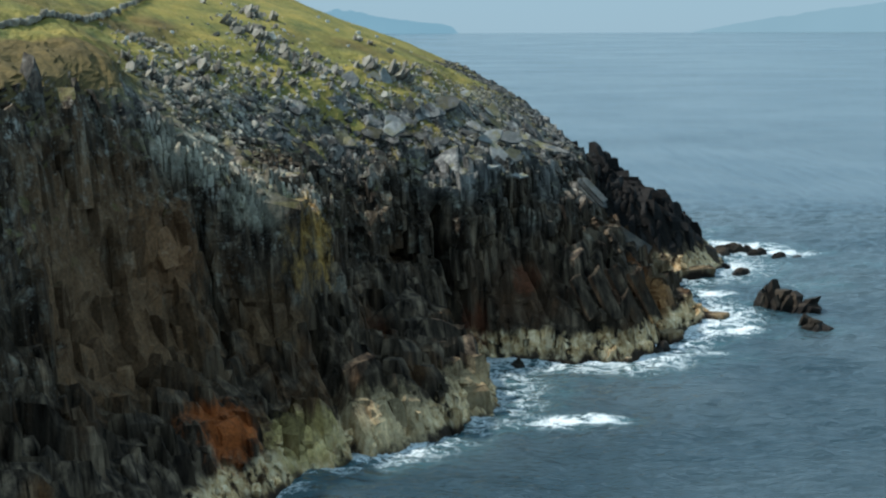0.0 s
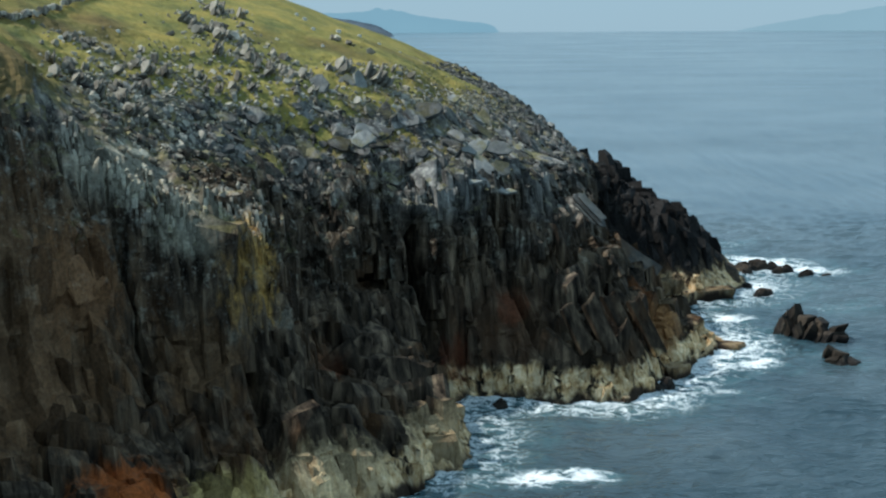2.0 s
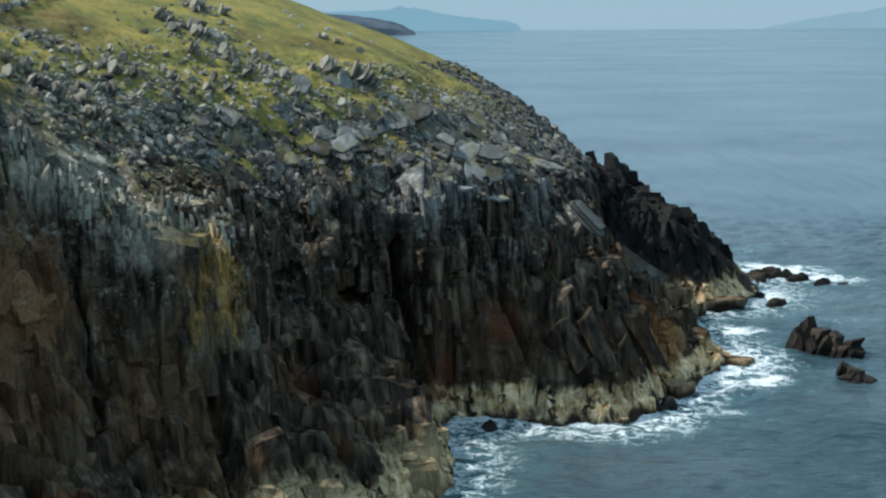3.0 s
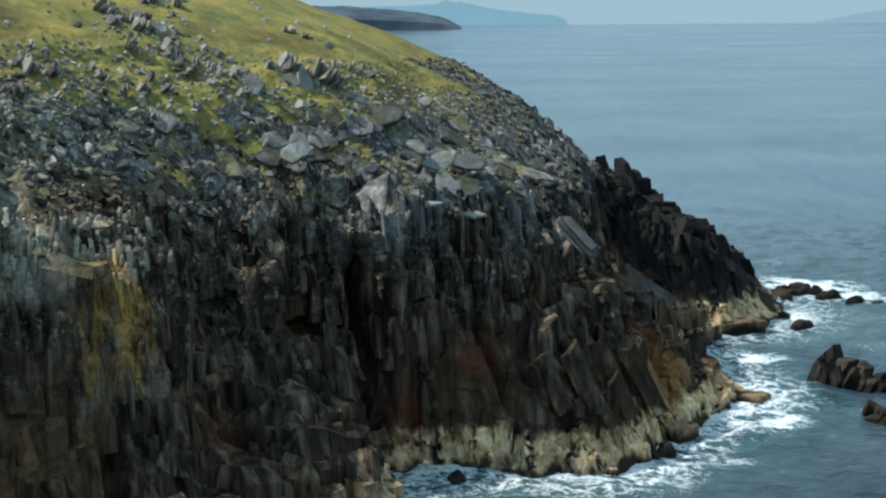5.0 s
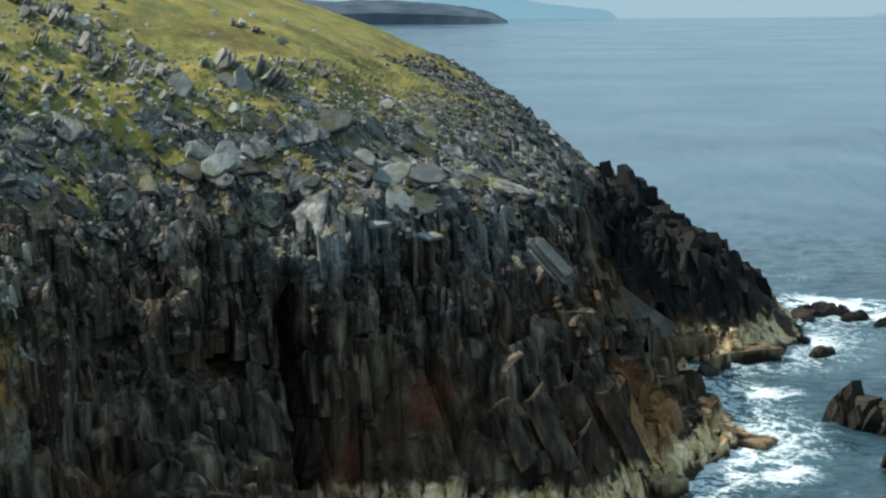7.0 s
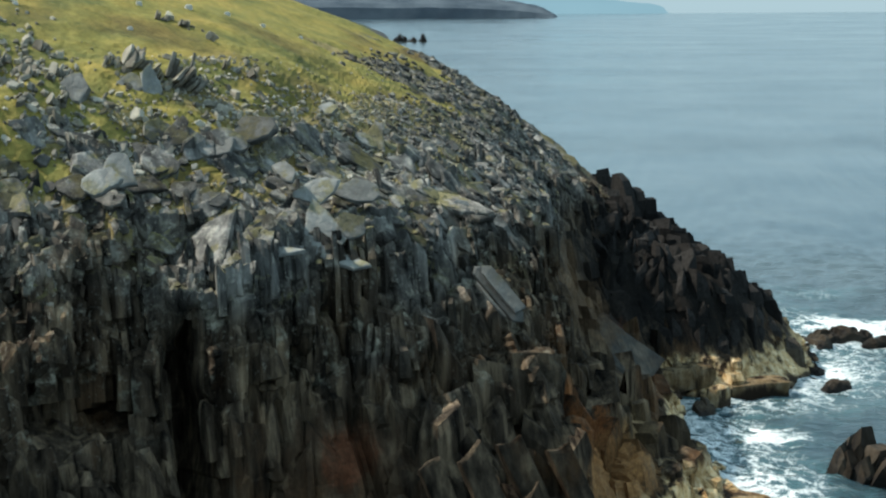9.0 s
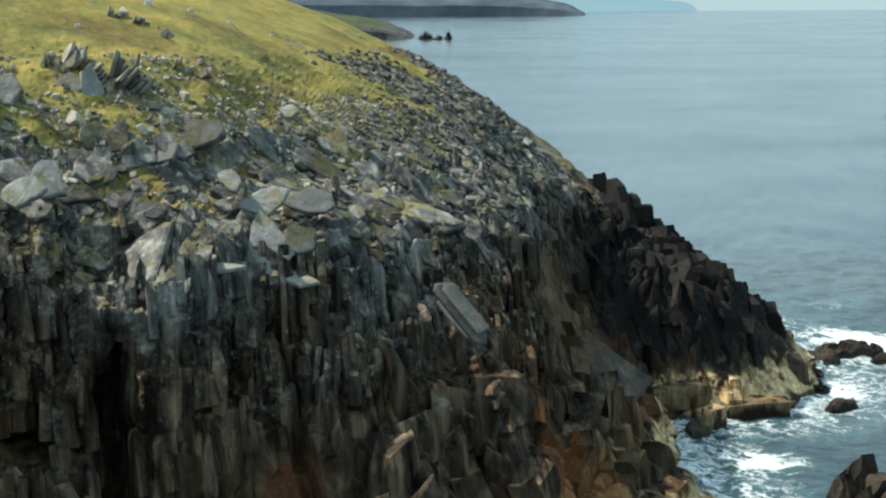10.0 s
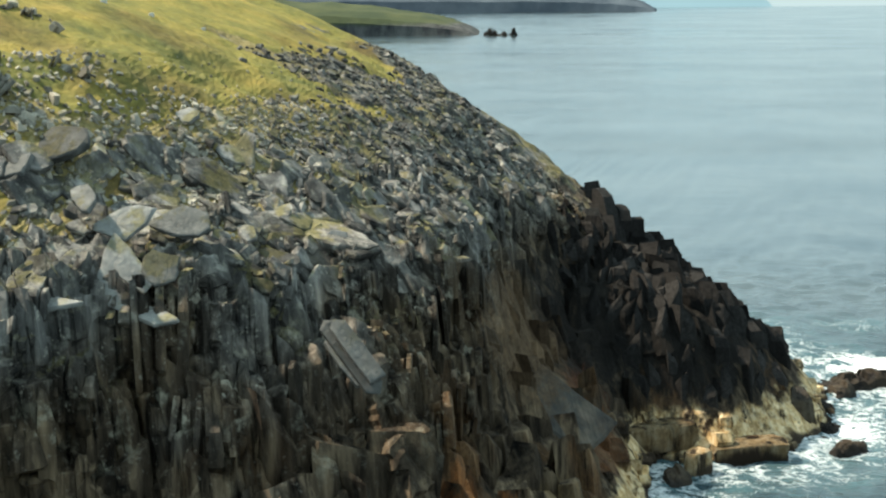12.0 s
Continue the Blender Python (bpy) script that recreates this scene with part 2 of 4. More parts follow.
        col = n.mix(n.between(n.math("ADD", n.attr("soil"), n.math("MULTIPLY", n.math("SUBTRACT", n.noise(0.45, 5, 0.65), 0.5), 1.3)), 0.3, 0.7), col, soil)
        cover = n.between(n.math("ADD", g, n.math("MULTIPLY", n.math("SUBTRACT", n.noise(0.8, 6, 0.7), 0.5), 0.9)), 0.42, 0.58)
        col = n.mix(cover, col, turf)
    bump = n.math("ADD", n.math("ADD", n.math("MULTIPLY", streak, 0.8), n.math("MULTIPLY", grain, 0.5)), n.math("MULTIPLY", sheets, 1.3 if layered else 0.25))
    if grassy:
        bump = n.math("ADD", n.math("MULTIPLY", bump, n.math("SUBTRACT", 1.0, cover)), n.math("MULTIPLY", n.math("MULTIPLY", blades, cover), 0.7))
    n.bump(bump, 0.8, 0.22)
    return n.done(col, rough, 0.07)


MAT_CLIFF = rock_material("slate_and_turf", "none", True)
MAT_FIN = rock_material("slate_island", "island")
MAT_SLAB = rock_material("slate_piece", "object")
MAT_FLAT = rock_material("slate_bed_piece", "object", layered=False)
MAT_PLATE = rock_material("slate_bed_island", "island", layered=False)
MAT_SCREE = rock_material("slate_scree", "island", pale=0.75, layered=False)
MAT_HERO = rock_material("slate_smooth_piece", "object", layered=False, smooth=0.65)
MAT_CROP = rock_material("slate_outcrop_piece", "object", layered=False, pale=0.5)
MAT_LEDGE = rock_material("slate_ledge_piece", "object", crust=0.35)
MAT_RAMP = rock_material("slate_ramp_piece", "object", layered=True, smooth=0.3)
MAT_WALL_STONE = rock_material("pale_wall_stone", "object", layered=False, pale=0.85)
MAT_SKERRY = rock_material("slate_skerry", "object", crust=0.2, soak_shade=0.86)
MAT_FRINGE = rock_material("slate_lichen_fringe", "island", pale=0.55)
# dark rock of the point, with its shade painted in
MAT_POINT = rock_material("slate_point", "island", soak_shade=0.95)


def sea_material():
    n = Nodes("sea_water")
    foam = n.attr("foam")
    wash = n.attr("wash")
    bend = n.node("ShaderNodeVectorMath")
    bend.operation = "ADD"
    n.put(bend.inputs[0], n.coords((1.0, 1.35, 0.0)))
    n.put(bend.inputs[1], n.node("ShaderNodeTexNoise", Scale=0.5, Detail=3.0).outputs["Color"])
    web = n.noise(0.30, 6, 0.62, bend.outputs[0])
    fine = n.noise(1.3, 5, 0.65, bend.outputs[0])
    lace = n.math("SUBTRACT", 1.0, n.math("MULTIPLY", n.math("ABSOLUTE", n.math("SUBTRACT", web, 0.5)), 9.0), True)
    threads = n.math("SUBTRACT", 1.0, n.math("MULTIPLY", n.math("ABSOLUTE", n.math("SUBTRACT", fine, 0.5)), 8.0), True)
    net = n.math("ADD", n.math("MULTIPLY", lace, 0.6), n.math("MULTIPLY", threads, 0.5))
    churn = n.math("MULTIPLY", n.math("SUBTRACT", n.math("ADD", n.math("MULTIPLY", web, 0.6), n.math("MULTIPLY", fine, 0.4)), 0.5), 2.6)
    white = n.math("MULTIPLY", n.between(n.math("ADD", foam, churn), 0.62, 1.15), 0.9)
    white = n.math("MAXIMUM", white, n.between(n.math("MULTIPLY", n.math("ADD", wash, n.math("MULTIPLY", churn, 0.35)), net), 0.36, 0.85))
    thin = n.math("MULTIPLY", n.between(n.math("ADD", wash, n.math("MULTIPLY", churn, 0.7)), 0.15, 0.80), 0.34)
    deep = n.mix(n.between(n.noise(0.02, 3), 0.35, 0.65), (0.024, 0.044, 0.056), (0.058, 0.082, 0.094))
    col = n.mix(thin, deep, (0.065, 0.165, 0.18))
    col = n.mix(white, col, (0.72, 0.75, 0.76))
    ripple = n.math("ADD", n.math("ADD", n.math("MULTIPLY", n.noise(0.45, 3, 0.55, n.coords((0.6, 1.7, 1))), 1.3), n.math("MULTIPLY", n.noise(1.0, 3, 0.6, n.coords((0.7, 1.5, 1))), 0.5)), n.math("MULTIPLY", n.noise(0.16, 4, 0.55, n.coords((0.5, 1.4, 1))), 2.0))
    # wind lies on the water in long streaks, with calmer lanes between them
    slick = n.between(n.noise(0.0045, 4, 0.55, n.coords((0.35, 1.0, 0.0))), 0.36, 0.54)
    bumps = n.node("ShaderNodeBump", Distance=1.5)
    place = n.t.nodes.new("ShaderNodeSeparateXYZ")
    n.put(place.inputs[0], n.node("ShaderNodeNewGeometry").outputs["Position"])
    inshore = n.between(place.outputs[1], 330.0, 170.0)
    n.put(bumps.inputs["Strength"], n.math("ADD", n.math("SUBTRACT", 0.14, n.math("MULTIPLY", slick, 0.10)), n.math("MULTIPLY", inshore, 0.42)))
    n.put(bumps.inputs["Height"], ripple)
    n.put(n.bsdf.inputs["Normal"], bumps.outputs[0])
    n.bsdf.inputs["IOR"].default_value = 1.33
    return n.done(col, n.mix(white, n.ramp(n.noise(0.010, 4, 0.6, n.coords((0.5, 1.0, 1))), (0.35, 0.07), (0.65, 0.16)), (0.9, 0.9, 0.9)), 0.5)


MAT_SEA = sea_material()


def far_material(name, low, high, rough=1.0):
    n = Nodes(name)
    f = n.noise(0.012, 6, 0.6)
    return n.done(n.ramp(f, (0.35, low), (0.65, high)), rough, 0.0)


# ---------------------------------------------------------------- the headland: guide lines along the coast
# Each line runs along the coast from the near cove to the back of the point.
FOOT = [(-17, 45), (-18, 72), (-17, 92), (-12, 106), (-6.5, 115), (-2, 119), (2, 126), (6, 133), (6, 143), (6, 152), (13, 152), (21, 152),
        (27.5, 164.0), (37.5, 179.0), (33.5, 189), (33.0, 198), (30.5, 205.5), (38.5, 205.5), (44, 212.5), (46, 225), (45, 238), (36, 256), (18, 284), (-12, 330)]
LEDGE = [(-23, 45, 7), (-24, 73, 7), (-23, 95, 7), (-19, 109, 6.5), (-10.5, 117.5, 4.5), (-6, 122, 4.8), (-1.5, 129, 5), (1.5, 135, 4.5), (1.5, 145, 5.2), (2.5, 154.5, 5),
         (11.5, 156, 6), (19.5, 158, 5.5), (23.8, 167, 6), (31.5, 180.5, 3.6), (28.3, 190, 5), (27.2, 200.5, 5.5), (28.0, 209.5, 3.8), (34, 211.5, 3.5), (39.5, 218, 3.8), (41, 227, 5),
         (38, 240, 4.5), (29, 257, 5), (11, 285, 5), (-20, 330, 5)]
WALL = [(-30, 47, 15), (-33, 78, 15), (-31, 104, 13.5), (-26.5, 117, 13), (-18, 125, 13), (-12, 128, 12), (-10, 136, 11), (-6.5, 141, 11.5), (-4, 150, 12), (0, 156, 13),
        (8.5, 160, 13.5), (14.5, 164, 13), (20, 169, 12.5), (21.8, 178.5, 9.0), (21.3, 191, 10.5), (21.5, 207, 11), (23.5, 214, 10), (29.7, 215, 11), (34.2, 219.5, 11), (34.4, 228, 10),
        (30, 241, 10), (21, 258, 10), (3, 286, 11), (-28, 328, 12)]
RIM = [(-38, 50, 32), (-40, 86, 32), (-36.5, 112, 32), (-31, 122, 30), (-20.5, 127.5, 23), (-14.5, 130, 21.5), (-14, 147, 20), (-10, 151, 21), (-5.5, 156, 19), (-0.5, 157.5, 22.5),
       (5, 163.0, 23.3), (13, 171.5, 20.2), (17, 179, 18.5), (18, 188, 17.6), (18, 195, 18.5), (17.5, 209, 18), (20, 218.5, 16.5), (24.4, 220, 15.3), (27.8, 224.5, 14.4), (28, 231, 13.8),
       (23, 243, 15), (13, 259, 17), (-5, 286, 19), (-36, 326, 20)]
SHOULDER = [(-44, 56, 38), (-46, 92, 38), (-40, 119, 37.5), (-35, 131, 38), (-27, 130, 31), (-21, 145, 28), (-18.5, 153, 28), (-13, 159, 28), (-7, 162, 27), (-0.5, 167.5, 27.3),
            (5, 173, 26.2), (10, 180, 25.1), (12.8, 188, 24.6), (15, 194, 24.0), (15, 202, 24), (14.5, 212.5, 24), (16.5, 221.5, 22.8), (18, 224, 21.3), (19, 228, 20), (18.5, 232, 18.5),
            (17, 243, 21), (7, 258, 22), (-12, 284, 25), (-42, 322, 27)]
TURF = [(-58, 66, 43), (-60, 100, 44), (-58, 132, 45), (-52, 145, 45), (-44, 155, 43), (-36, 162, 41), (-28, 167, 39), (-22, 170, 38), (-16, 177, 38), (-9, 184, 37),
        (-4.5, 197, 35.5), (-2.5, 205, 35), (-1.5, 213, 34.8), (-1, 221, 34.6), (-1, 227, 34.5), (-1, 230, 34.4), (-0.5, 232, 34.4), (0, 234, 34.2), (0.5, 237, 33.5), (0, 240, 32.5),
        (-1, 246, 31.5), (-9, 258, 30), (-28, 280, 33), (-60, 310, 36)]
HILL = [(-130, 80, 76), (-130, 110, 76), (-125, 145, 76), (-115, 165, 74), (-105, 180, 70), (-95, 190, 66), (-85, 197, 62), (-76, 203, 60), (-67, 208, 57), (-58, 213, 55),
        (-53, 217, 54), (-50, 221, 53), (-49, 225, 53), (-48, 229, 53), (-48, 232, 52), (-48, 235, 52), (-48, 238, 52), (-48, 241, 51), (-48, 245, 50), (-48, 250, 50),
        (-50, 262, 48), (-60, 285, 46), (-80, 310, 46), (-110, 340, 46)]
LINES = [np.array([(x, y, -2.0) for x, y in FOOT], float)] + [np.array(g, float) for g in (LEDGE, WALL, RIM, SHOULDER, TURF, HILL)]
LINES.append(LINES[-1] * (1.0, 1.0, 1.0) + (-320.0, 40.0, 22.0))       # far inland
ROWS_BETWEEN = [16, 26, 28, 26, 64, 40, 12]      # rows of the sheet between neighbouring lines
COLS_BETWEEN = 26
STATIONS = len(FOOT)


def spline(points, t):
    """Catmull-Rom through points (along the first axis) at the places t."""
    p = np.concatenate([points[:1] * 2 - points[1:2], points, points[-1:] * 2 - points[-2:-1]])
    i = np.clip(np.floor(t).astype(int), 0, len(points) - 2)
    f = (t - i).reshape(-1, *([1] * (points.ndim - 1)))
    a, b, c, d = p[i], p[i + 1], p[i + 2], p[i + 3]
    return 0.5 * (2 * b + (c - a) * f + (2 * a - 5 * b + 4 * c - d) * f**2 + (3 * b - a - 3 * c + d) * f**3)


S = np.linspace(0, STATIONS - 1, (STATIONS - 1) * COLS_BETWEEN + 1)
U = np.concatenate([k + np.arange(n) / n for k, n in enumerate(ROWS_BETWEEN)] + [[7.0]])
along = np.stack([spline(g, S) for g in LINES])               # line, column, 3
LAND = np.concatenate([spline(along[:7], U[U <= 6.0]), along[6] + (U[U > 6.0] - 6.0)[:, None, None] * (along[7] - along[6])])   # row, column, 3
UU, SS = np.meshgrid(U, S, indexing="ij")


def normals(p):
    n = np.cross(np.gradient(p, axis=1), np.gradient(p, axis=0))
    return n / np.maximum(np.linalg.norm(n, axis=-1, keepdims=True), 1e-9)


N0 = normals(LAND)
if N0[..., 2].mean() < 0:
    N0 = -N0
# the upright beds of slate run in one direction through the whole headland
STRIKE = np.array([0.88, 0.475, 0.0])      # across the beds of slate
OUT = np.array([0.475, -0.88, 0.0])        # along the beds, out of the face
Q = LAND @ STRIKE
Z0 = LAND[..., 2]


def beds(q, z, width, height, seed):
    """Blocky steps: columns of uneven width, broken at uneven heights."""
    warp = q + 0.05 * z + 0.5 * width * (smooth_noise(q / (3 * width), z / (2 * height), seed) - 0.5)
    col = np.floor(warp / width + 0.35 * hashed(np.floor(warp / width), seed + z * 0))
    row = np.floor(z / height + hashed(col, seed + 7 + 0 * z))
    return hashed(col, row, seed + 3 + 0 * z)


face = step(0.15, 0.9, UU) * (1 - step(3.6, 4.5, UU)) * (1 - 0.75 * step(13.6, 14.6, SS) * (1 - step(19.5, 20.5, SS)))
relief = 2.8 * (beds(Q, Z0, 3.6, 12.0, 1) - 0.5) + 1.5 * (beds(Q, Z0, 1.5, 6.0, 2) - 0.5) + 0.7 * (beds(Q, Z0, 0.7, 3.0, 3) - 0.5)
relief += 2.0 * (fbm(Q / 9.0, Z0 / 14.0, 5) - 0.5)
# terraces: short upright walls with narrow ledges between them
LEVEL = (Z0 + 4.0 * fbm(Q / 11.0, Q * 0 + 3.0, 81, 2) + 2.2 * beds(Q, Z0 * 0, 3.0, 50.0, 83)) / 4.6
terrace = LEVEL - np.floor(LEVEL)
stepped = step(1.7, 2.3, UU) * (1 - step(3.7, 4.1, UU)) * step(4.5, 6.0, SS) * (1 - step(13.2, 13.8, SS))
relief += stepped * 2.1 * (terrace - 0.5)
# deep gullies that cut the face, each where one bed has been washed out: place, half width, depth, lowest and highest
GULLIES = ((-0.6, 154.5, 1.0, 8.0, 0, 22), (-10.0, 118.0, 0.55, 3.0, 0, 15), (-22.0, 122.0, 0.5, 2.4, 8, 26), (8.5, 160.0, 0.45, 2.0, 6, 22),
           (18.0, 166.5, 0.4, 2.0, 4, 17), (-6.0, 124.0, 0.35, 1.8, 1, 9), (24.5, 171.0, 0.5, 2.4, 2, 14), (-28.0, 112.0, 0.6, 2.6, 6, 24))
for gx, gy, half, deep, low, high in GULLIES:
    off = np.abs(Q - gx * STRIKE[0] - gy * STRIKE[1] + 0.05 * (Z0 - 10) + 0.8 * (fbm(Z0 / 4, Q * 0 + gx, 71, 2) - 0.5))
    relief -= deep / 0.75 * (1 - step(half * 0.6, half * 1.7, off)) * step(low - 1, low + 2, Z0) * (1 - step(high - 4, high, Z0))
# an undercut below the upper beds
cave = np.exp(-(((Q - 66.3) / 4.2) ** 2 + ((Z0 - 15.6 - 0.25 * (66 - Q)) / 1.7) ** 2) ** 2)
relief -= 6.5 * cave
rough_top = step(3.2, 4.2, UU) * (1 - step(4.75, 5.4, UU))
blocks = 1.5 * (fbm(LAND[..., 0] / 5, LAND[..., 1] / 5, 11) - 0.5) + 0.7 * (fbm(LAND[..., 0] / 1.4, LAND[..., 1] / 1.4, 12) - 0.5)
calm = 1.6 * (fbm(LAND[..., 0] / 14, LAND[..., 1] / 14, 13) - 0.5) * step(4.3, 5.2, UU)
W0 = LAND @ OUT
side = np.abs(N0 @ STRIKE)[..., None] ** 2
broken = 2.0 * (beds(W0, Z0, 3.4, 11.0, 14) - 0.5) + 1.2 * (beds(W0, Z0, 1.4, 5.0, 15) - 0.5) + 0.6 * (beds(W0, Z0, 0.7, 2.5, 16) - 0.5)
LAND = LAND + (0.35 * N0 + 0.65 * OUT * (1 - side)) * (face * relief * 0.75)[..., None] + N0 * side * (face * broken * 0.7)[..., None] + N0 * (rough_top * blocks)[..., None]
LAND[..., 2] += calm
LAND[..., 2] -= 0.25 * np.sin(np.pi * np.clip(UU - 3.9, 0, 1.1) / 1.1) * step(11.0, 13.5, SS) * (1 - step(19, 21, SS))
NORM = normals(LAND)
if NORM[..., 2].mean() < 0:
    NORM = -NORM

# turf: all of the hill, thinning out through the broken rock below it
patchy = fbm(LAND[..., 0] / 9, LAND[..., 1] / 9, 21)
left_part = 1 - step(8.0, 10.5, SS)
line_of_turf = 4.76 - 0.30 * left_part + 0.25 * step(12.5, 15.5, SS) - 0.85 * (1 - step(2.8, 4.3, SS))
GRASS = step(-0.22, 0.16, UU - line_of_turf + 1.3 * (patchy - 0.5)) * np.clip(NORM[..., 2] * 3.0 - 0.8, 0, 1)
# tongues of turf between the boulders of the shoulder
for tx, ty, rx, ry in ((-7.5, 169.4, 6.0, 1.9), (0.9, 171.5, 1.0, 3.5), (-11, 165.5, 3.5, 1.4), (-16, 160, 4, 1.6), (-3.5, 166.2, 2.5, 0.9), (-13.0, 160.0, 4.0, 1.6), (-17.0, 152.5, 2.5, 1.5), (-4.5, 164.8, 2.0, 0.8), (-12.0, 168.5, 3.0, 1.2), (-21, 164, 4, 2)):
    GRASS = np.maximum(GRASS, 1.0 * np.exp(-((LAND[..., 0] - tx) / rx) ** 2 - ((LAND[..., 1] - ty) / ry) ** 2))
HEATH = fbm(LAND[..., 0] / 7, LAND[..., 1] / 7, 31) * (1 - step(5.0, 5.5, UU)) * 0.9 + 0.6 * (1 - step(2.5, 4.4, SS)) * (1 - step(4.15, 4.5, UU))

SOIL = step(3.2, 4.2, UU) * (1 - step(5.0, 5.4, UU)) * (0.45 + 0.55 * step(5, 9, SS)) * (1 - 0.65 * step(10.0, 12.0, SS))

me = grid_mesh("cliff", LAND, smooth=False)
give(me, "grass", GRASS)
give(me, "heath", HEATH)
give(me, "soil", SOIL)
me.materials.append(MAT_CLIFF)
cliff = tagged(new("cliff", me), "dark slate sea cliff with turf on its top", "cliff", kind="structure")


def coast_on(name, column, way, seed):
    """The coast going on from an end of the headland, with the same profile."""
    far_off = np.array([0.0, 2, 5, 10, 18, 30, 46, 66, 90, 120, 155, 195, 240])
    first = LAND[::3, column]
    rows = []
    for d in far_off:
        drift = np.array(way) * d + np.array((-way[1], way[0], 0.0)) * 7.0 * math.sin(d / 31.0 + seed)
        rough_edge = 2.5 * (fbm(first[:, 2] / 6.0 + d, first[:, 2] * 0 + d / 9.0, seed) - 0.5) * min(1.0, d / 5)
        rows.append(first + drift + np.stack([rough_edge, rough_edge * 0, rough_edge * 0], 1))
    pts = np.array(rows).transpose(1, 0, 2)
    me = grid_mesh(name, pts, smooth=False)
    grass = np.repeat(GRASS[::3, column][:, None], len(far_off), 1)
    give(me, "grass", grass)
    give(me, "heath", grass * 0 + 0.3)
    give(me, "soil", grass * 0)
    me.materials.append(MAT_CLIFF)
    return tagged(new(name, me), "dark slate cliff with turf going on along the coast", "cliff", kind="structure")


coast_on("cliff_near", 0, (-0.25, -0.97, 0.0), 3)
coast_on("cliff_beyond", -1, (-0.94, 0.34, 0.0), 4)


# ---------------------------------------------------------------- the sea
def graded(fine_from, fine_to, cell, far_from, far_to):
    mid = list(np.arange(fine_from, fine_to, cell))
    up, down, s = [fine_to], [fine_from - cell], cell
    while up[-1] < far_to:
        s *= 1.13
        up.append(min(up[-1] + s, far_to))
    s = cell
    while down[-1] > far_from:
        s *= 1.13
        down.append(max(down[-1] - s, far_from))
    return np.array(down[::-1] + mid + up)


sx, sy = graded(-8, 110, 0.6, -3400, 3400), graded(95, 290, 0.75, -600, 4700)
SX, SY = np.meshgrid(sx, sy)
far = np.hypot(SX - 20, SY - 40)
# the sheet climbs very slightly far out, so that its edge lies where the true horizon would
rise = 26.0 * step(900, 4700, far)
near = 1 - step(250, 900, far)
swell = 0.0
wave_rng = np.random.RandomState(5)
for k in range(14):
    length = 3.0 * 1.32**k if k < 9 else 9.0 + 3 * k
    a = radians(200 + wave_rng.uniform(-45, 45))
    swell = swell + 0.018 * length**0.75 * np.sin((SX * math.cos(a) + SY * math.sin(a)) * 2 * math.pi / length + wave_rng.uniform(0, 6.3))
chop = 0.95 * (fbm(SX / 2.6, SY / 1.7, 41) - 0.5)
SZ = SEA + near * (0.45 * swell + chop) + rise

# surf along the foot of the rocks, stronger in the coves and at the point
edge_s = np.linspace(3, 21, 260)
edge = 0.45 * spline(LINES[0][:, :2], edge_s) + 0.55 * spline(LINES[1][:, :2], edge_s)
power = np.interp(edge_s, [3, 4.5, 6, 7.5, 9, 10, 11, 12, 13, 14, 15, 16, 17, 18, 19, 21], [0.9, 1.0, 0.9, 0.85, 0.9, 1.0, 1.05, 1.15, 1.05, 1.0, 0.9, 0.8, 0.8, 0.85, 0.85, 0.8])
reach = np.interp(edge_s, [3, 6, 8, 9.5, 11, 12, 13, 14, 16, 17, 18, 19, 21], [4, 5, 7, 7.5, 6.5, 6, 7, 9, 7, 7, 9, 11, 10])
FOAM = np.zeros_like(SX)
close = (SX > -20) & (SX < 90) & (SY > 95) & (SY < 300)
px, py = SX[close], SY[close]
best, broad_wash = np.zeros(px.size), np.zeros(px.size)
for (ex, ey), pw, rc in zip(edge, power, reach):
    d2 = (px - ex) ** 2 + (py - ey) ** 2
    best = np.maximum(best, 0.85 * pw * np.exp(-d2 / (0.5 * rc) ** 2))
    broad_wash = np.maximum(broad_wash, 0.85 * pw * np.exp(-d2 / (1.45 * rc) ** 2))
for ex, ey, pw, rc in ((7, 127, 0.9, 3.5), (10.5, 128.4, 1.7, 2.8), (14.5, 129.3, 1.5, 2.4), (12, 146, 0.55, 5), (18, 147.5, 0.6, 4), (46, 190, 0.7, 5), (56, 236, 1.25, 7), (40, 192, 0.6, 5), (66, 222, 0.5, 9), (40, 168, 0.5, 6), (46, 174, 0.6, 8), (33, 156, 0.5, 5), (54, 206, 0.6, 9), (24, 148, 0.45, 5), (35.5, 171.0, 1.35, 4.0), (24, 153, 0.9, 4.0), (30, 158.5, 0.9, 3.5), (36.1, 197.5, 1.45, 4.5), (45, 221, 1.2, 5), (31.5, 166, 0.8, 3.0), (48, 234, 0.95, 6), (28.5, 160.5, 0.7, 3.0), (47, 264, 0.7, 7), (50, 244, 1.5, 8), (15, 150, 0.7, 4)):
    d2 = (px - ex) ** 2 + ((py - ey) * 1.4) ** 2
    best = np.maximum(best, 0.8 * pw * np.exp(-d2 / (0.8 * rc) ** 2))
    broad_wash = np.maximum(broad_wash, 0.8 * pw * np.exp(-d2 / (1.25 * rc) ** 2))
FOAM[close] = best
WASH = np.zeros_like(SX)
WASH[close] = broad_wash
SZ[close] += 0.5 * best * (fbm(px / 2.0, py / 2.0, 51) - 0.3)
sea_me = grid_mesh("sea", np.stack([SX, SY, SZ], -1), smooth=True)
give(sea_me, "foam", FOAM)
give(sea_me, "wash", WASH)
sea_me.materials.append(MAT_SEA)
tagged(new("sea", sea_me), "blue-grey choppy sea with white surf along the rocks", "sea", kind="structure")


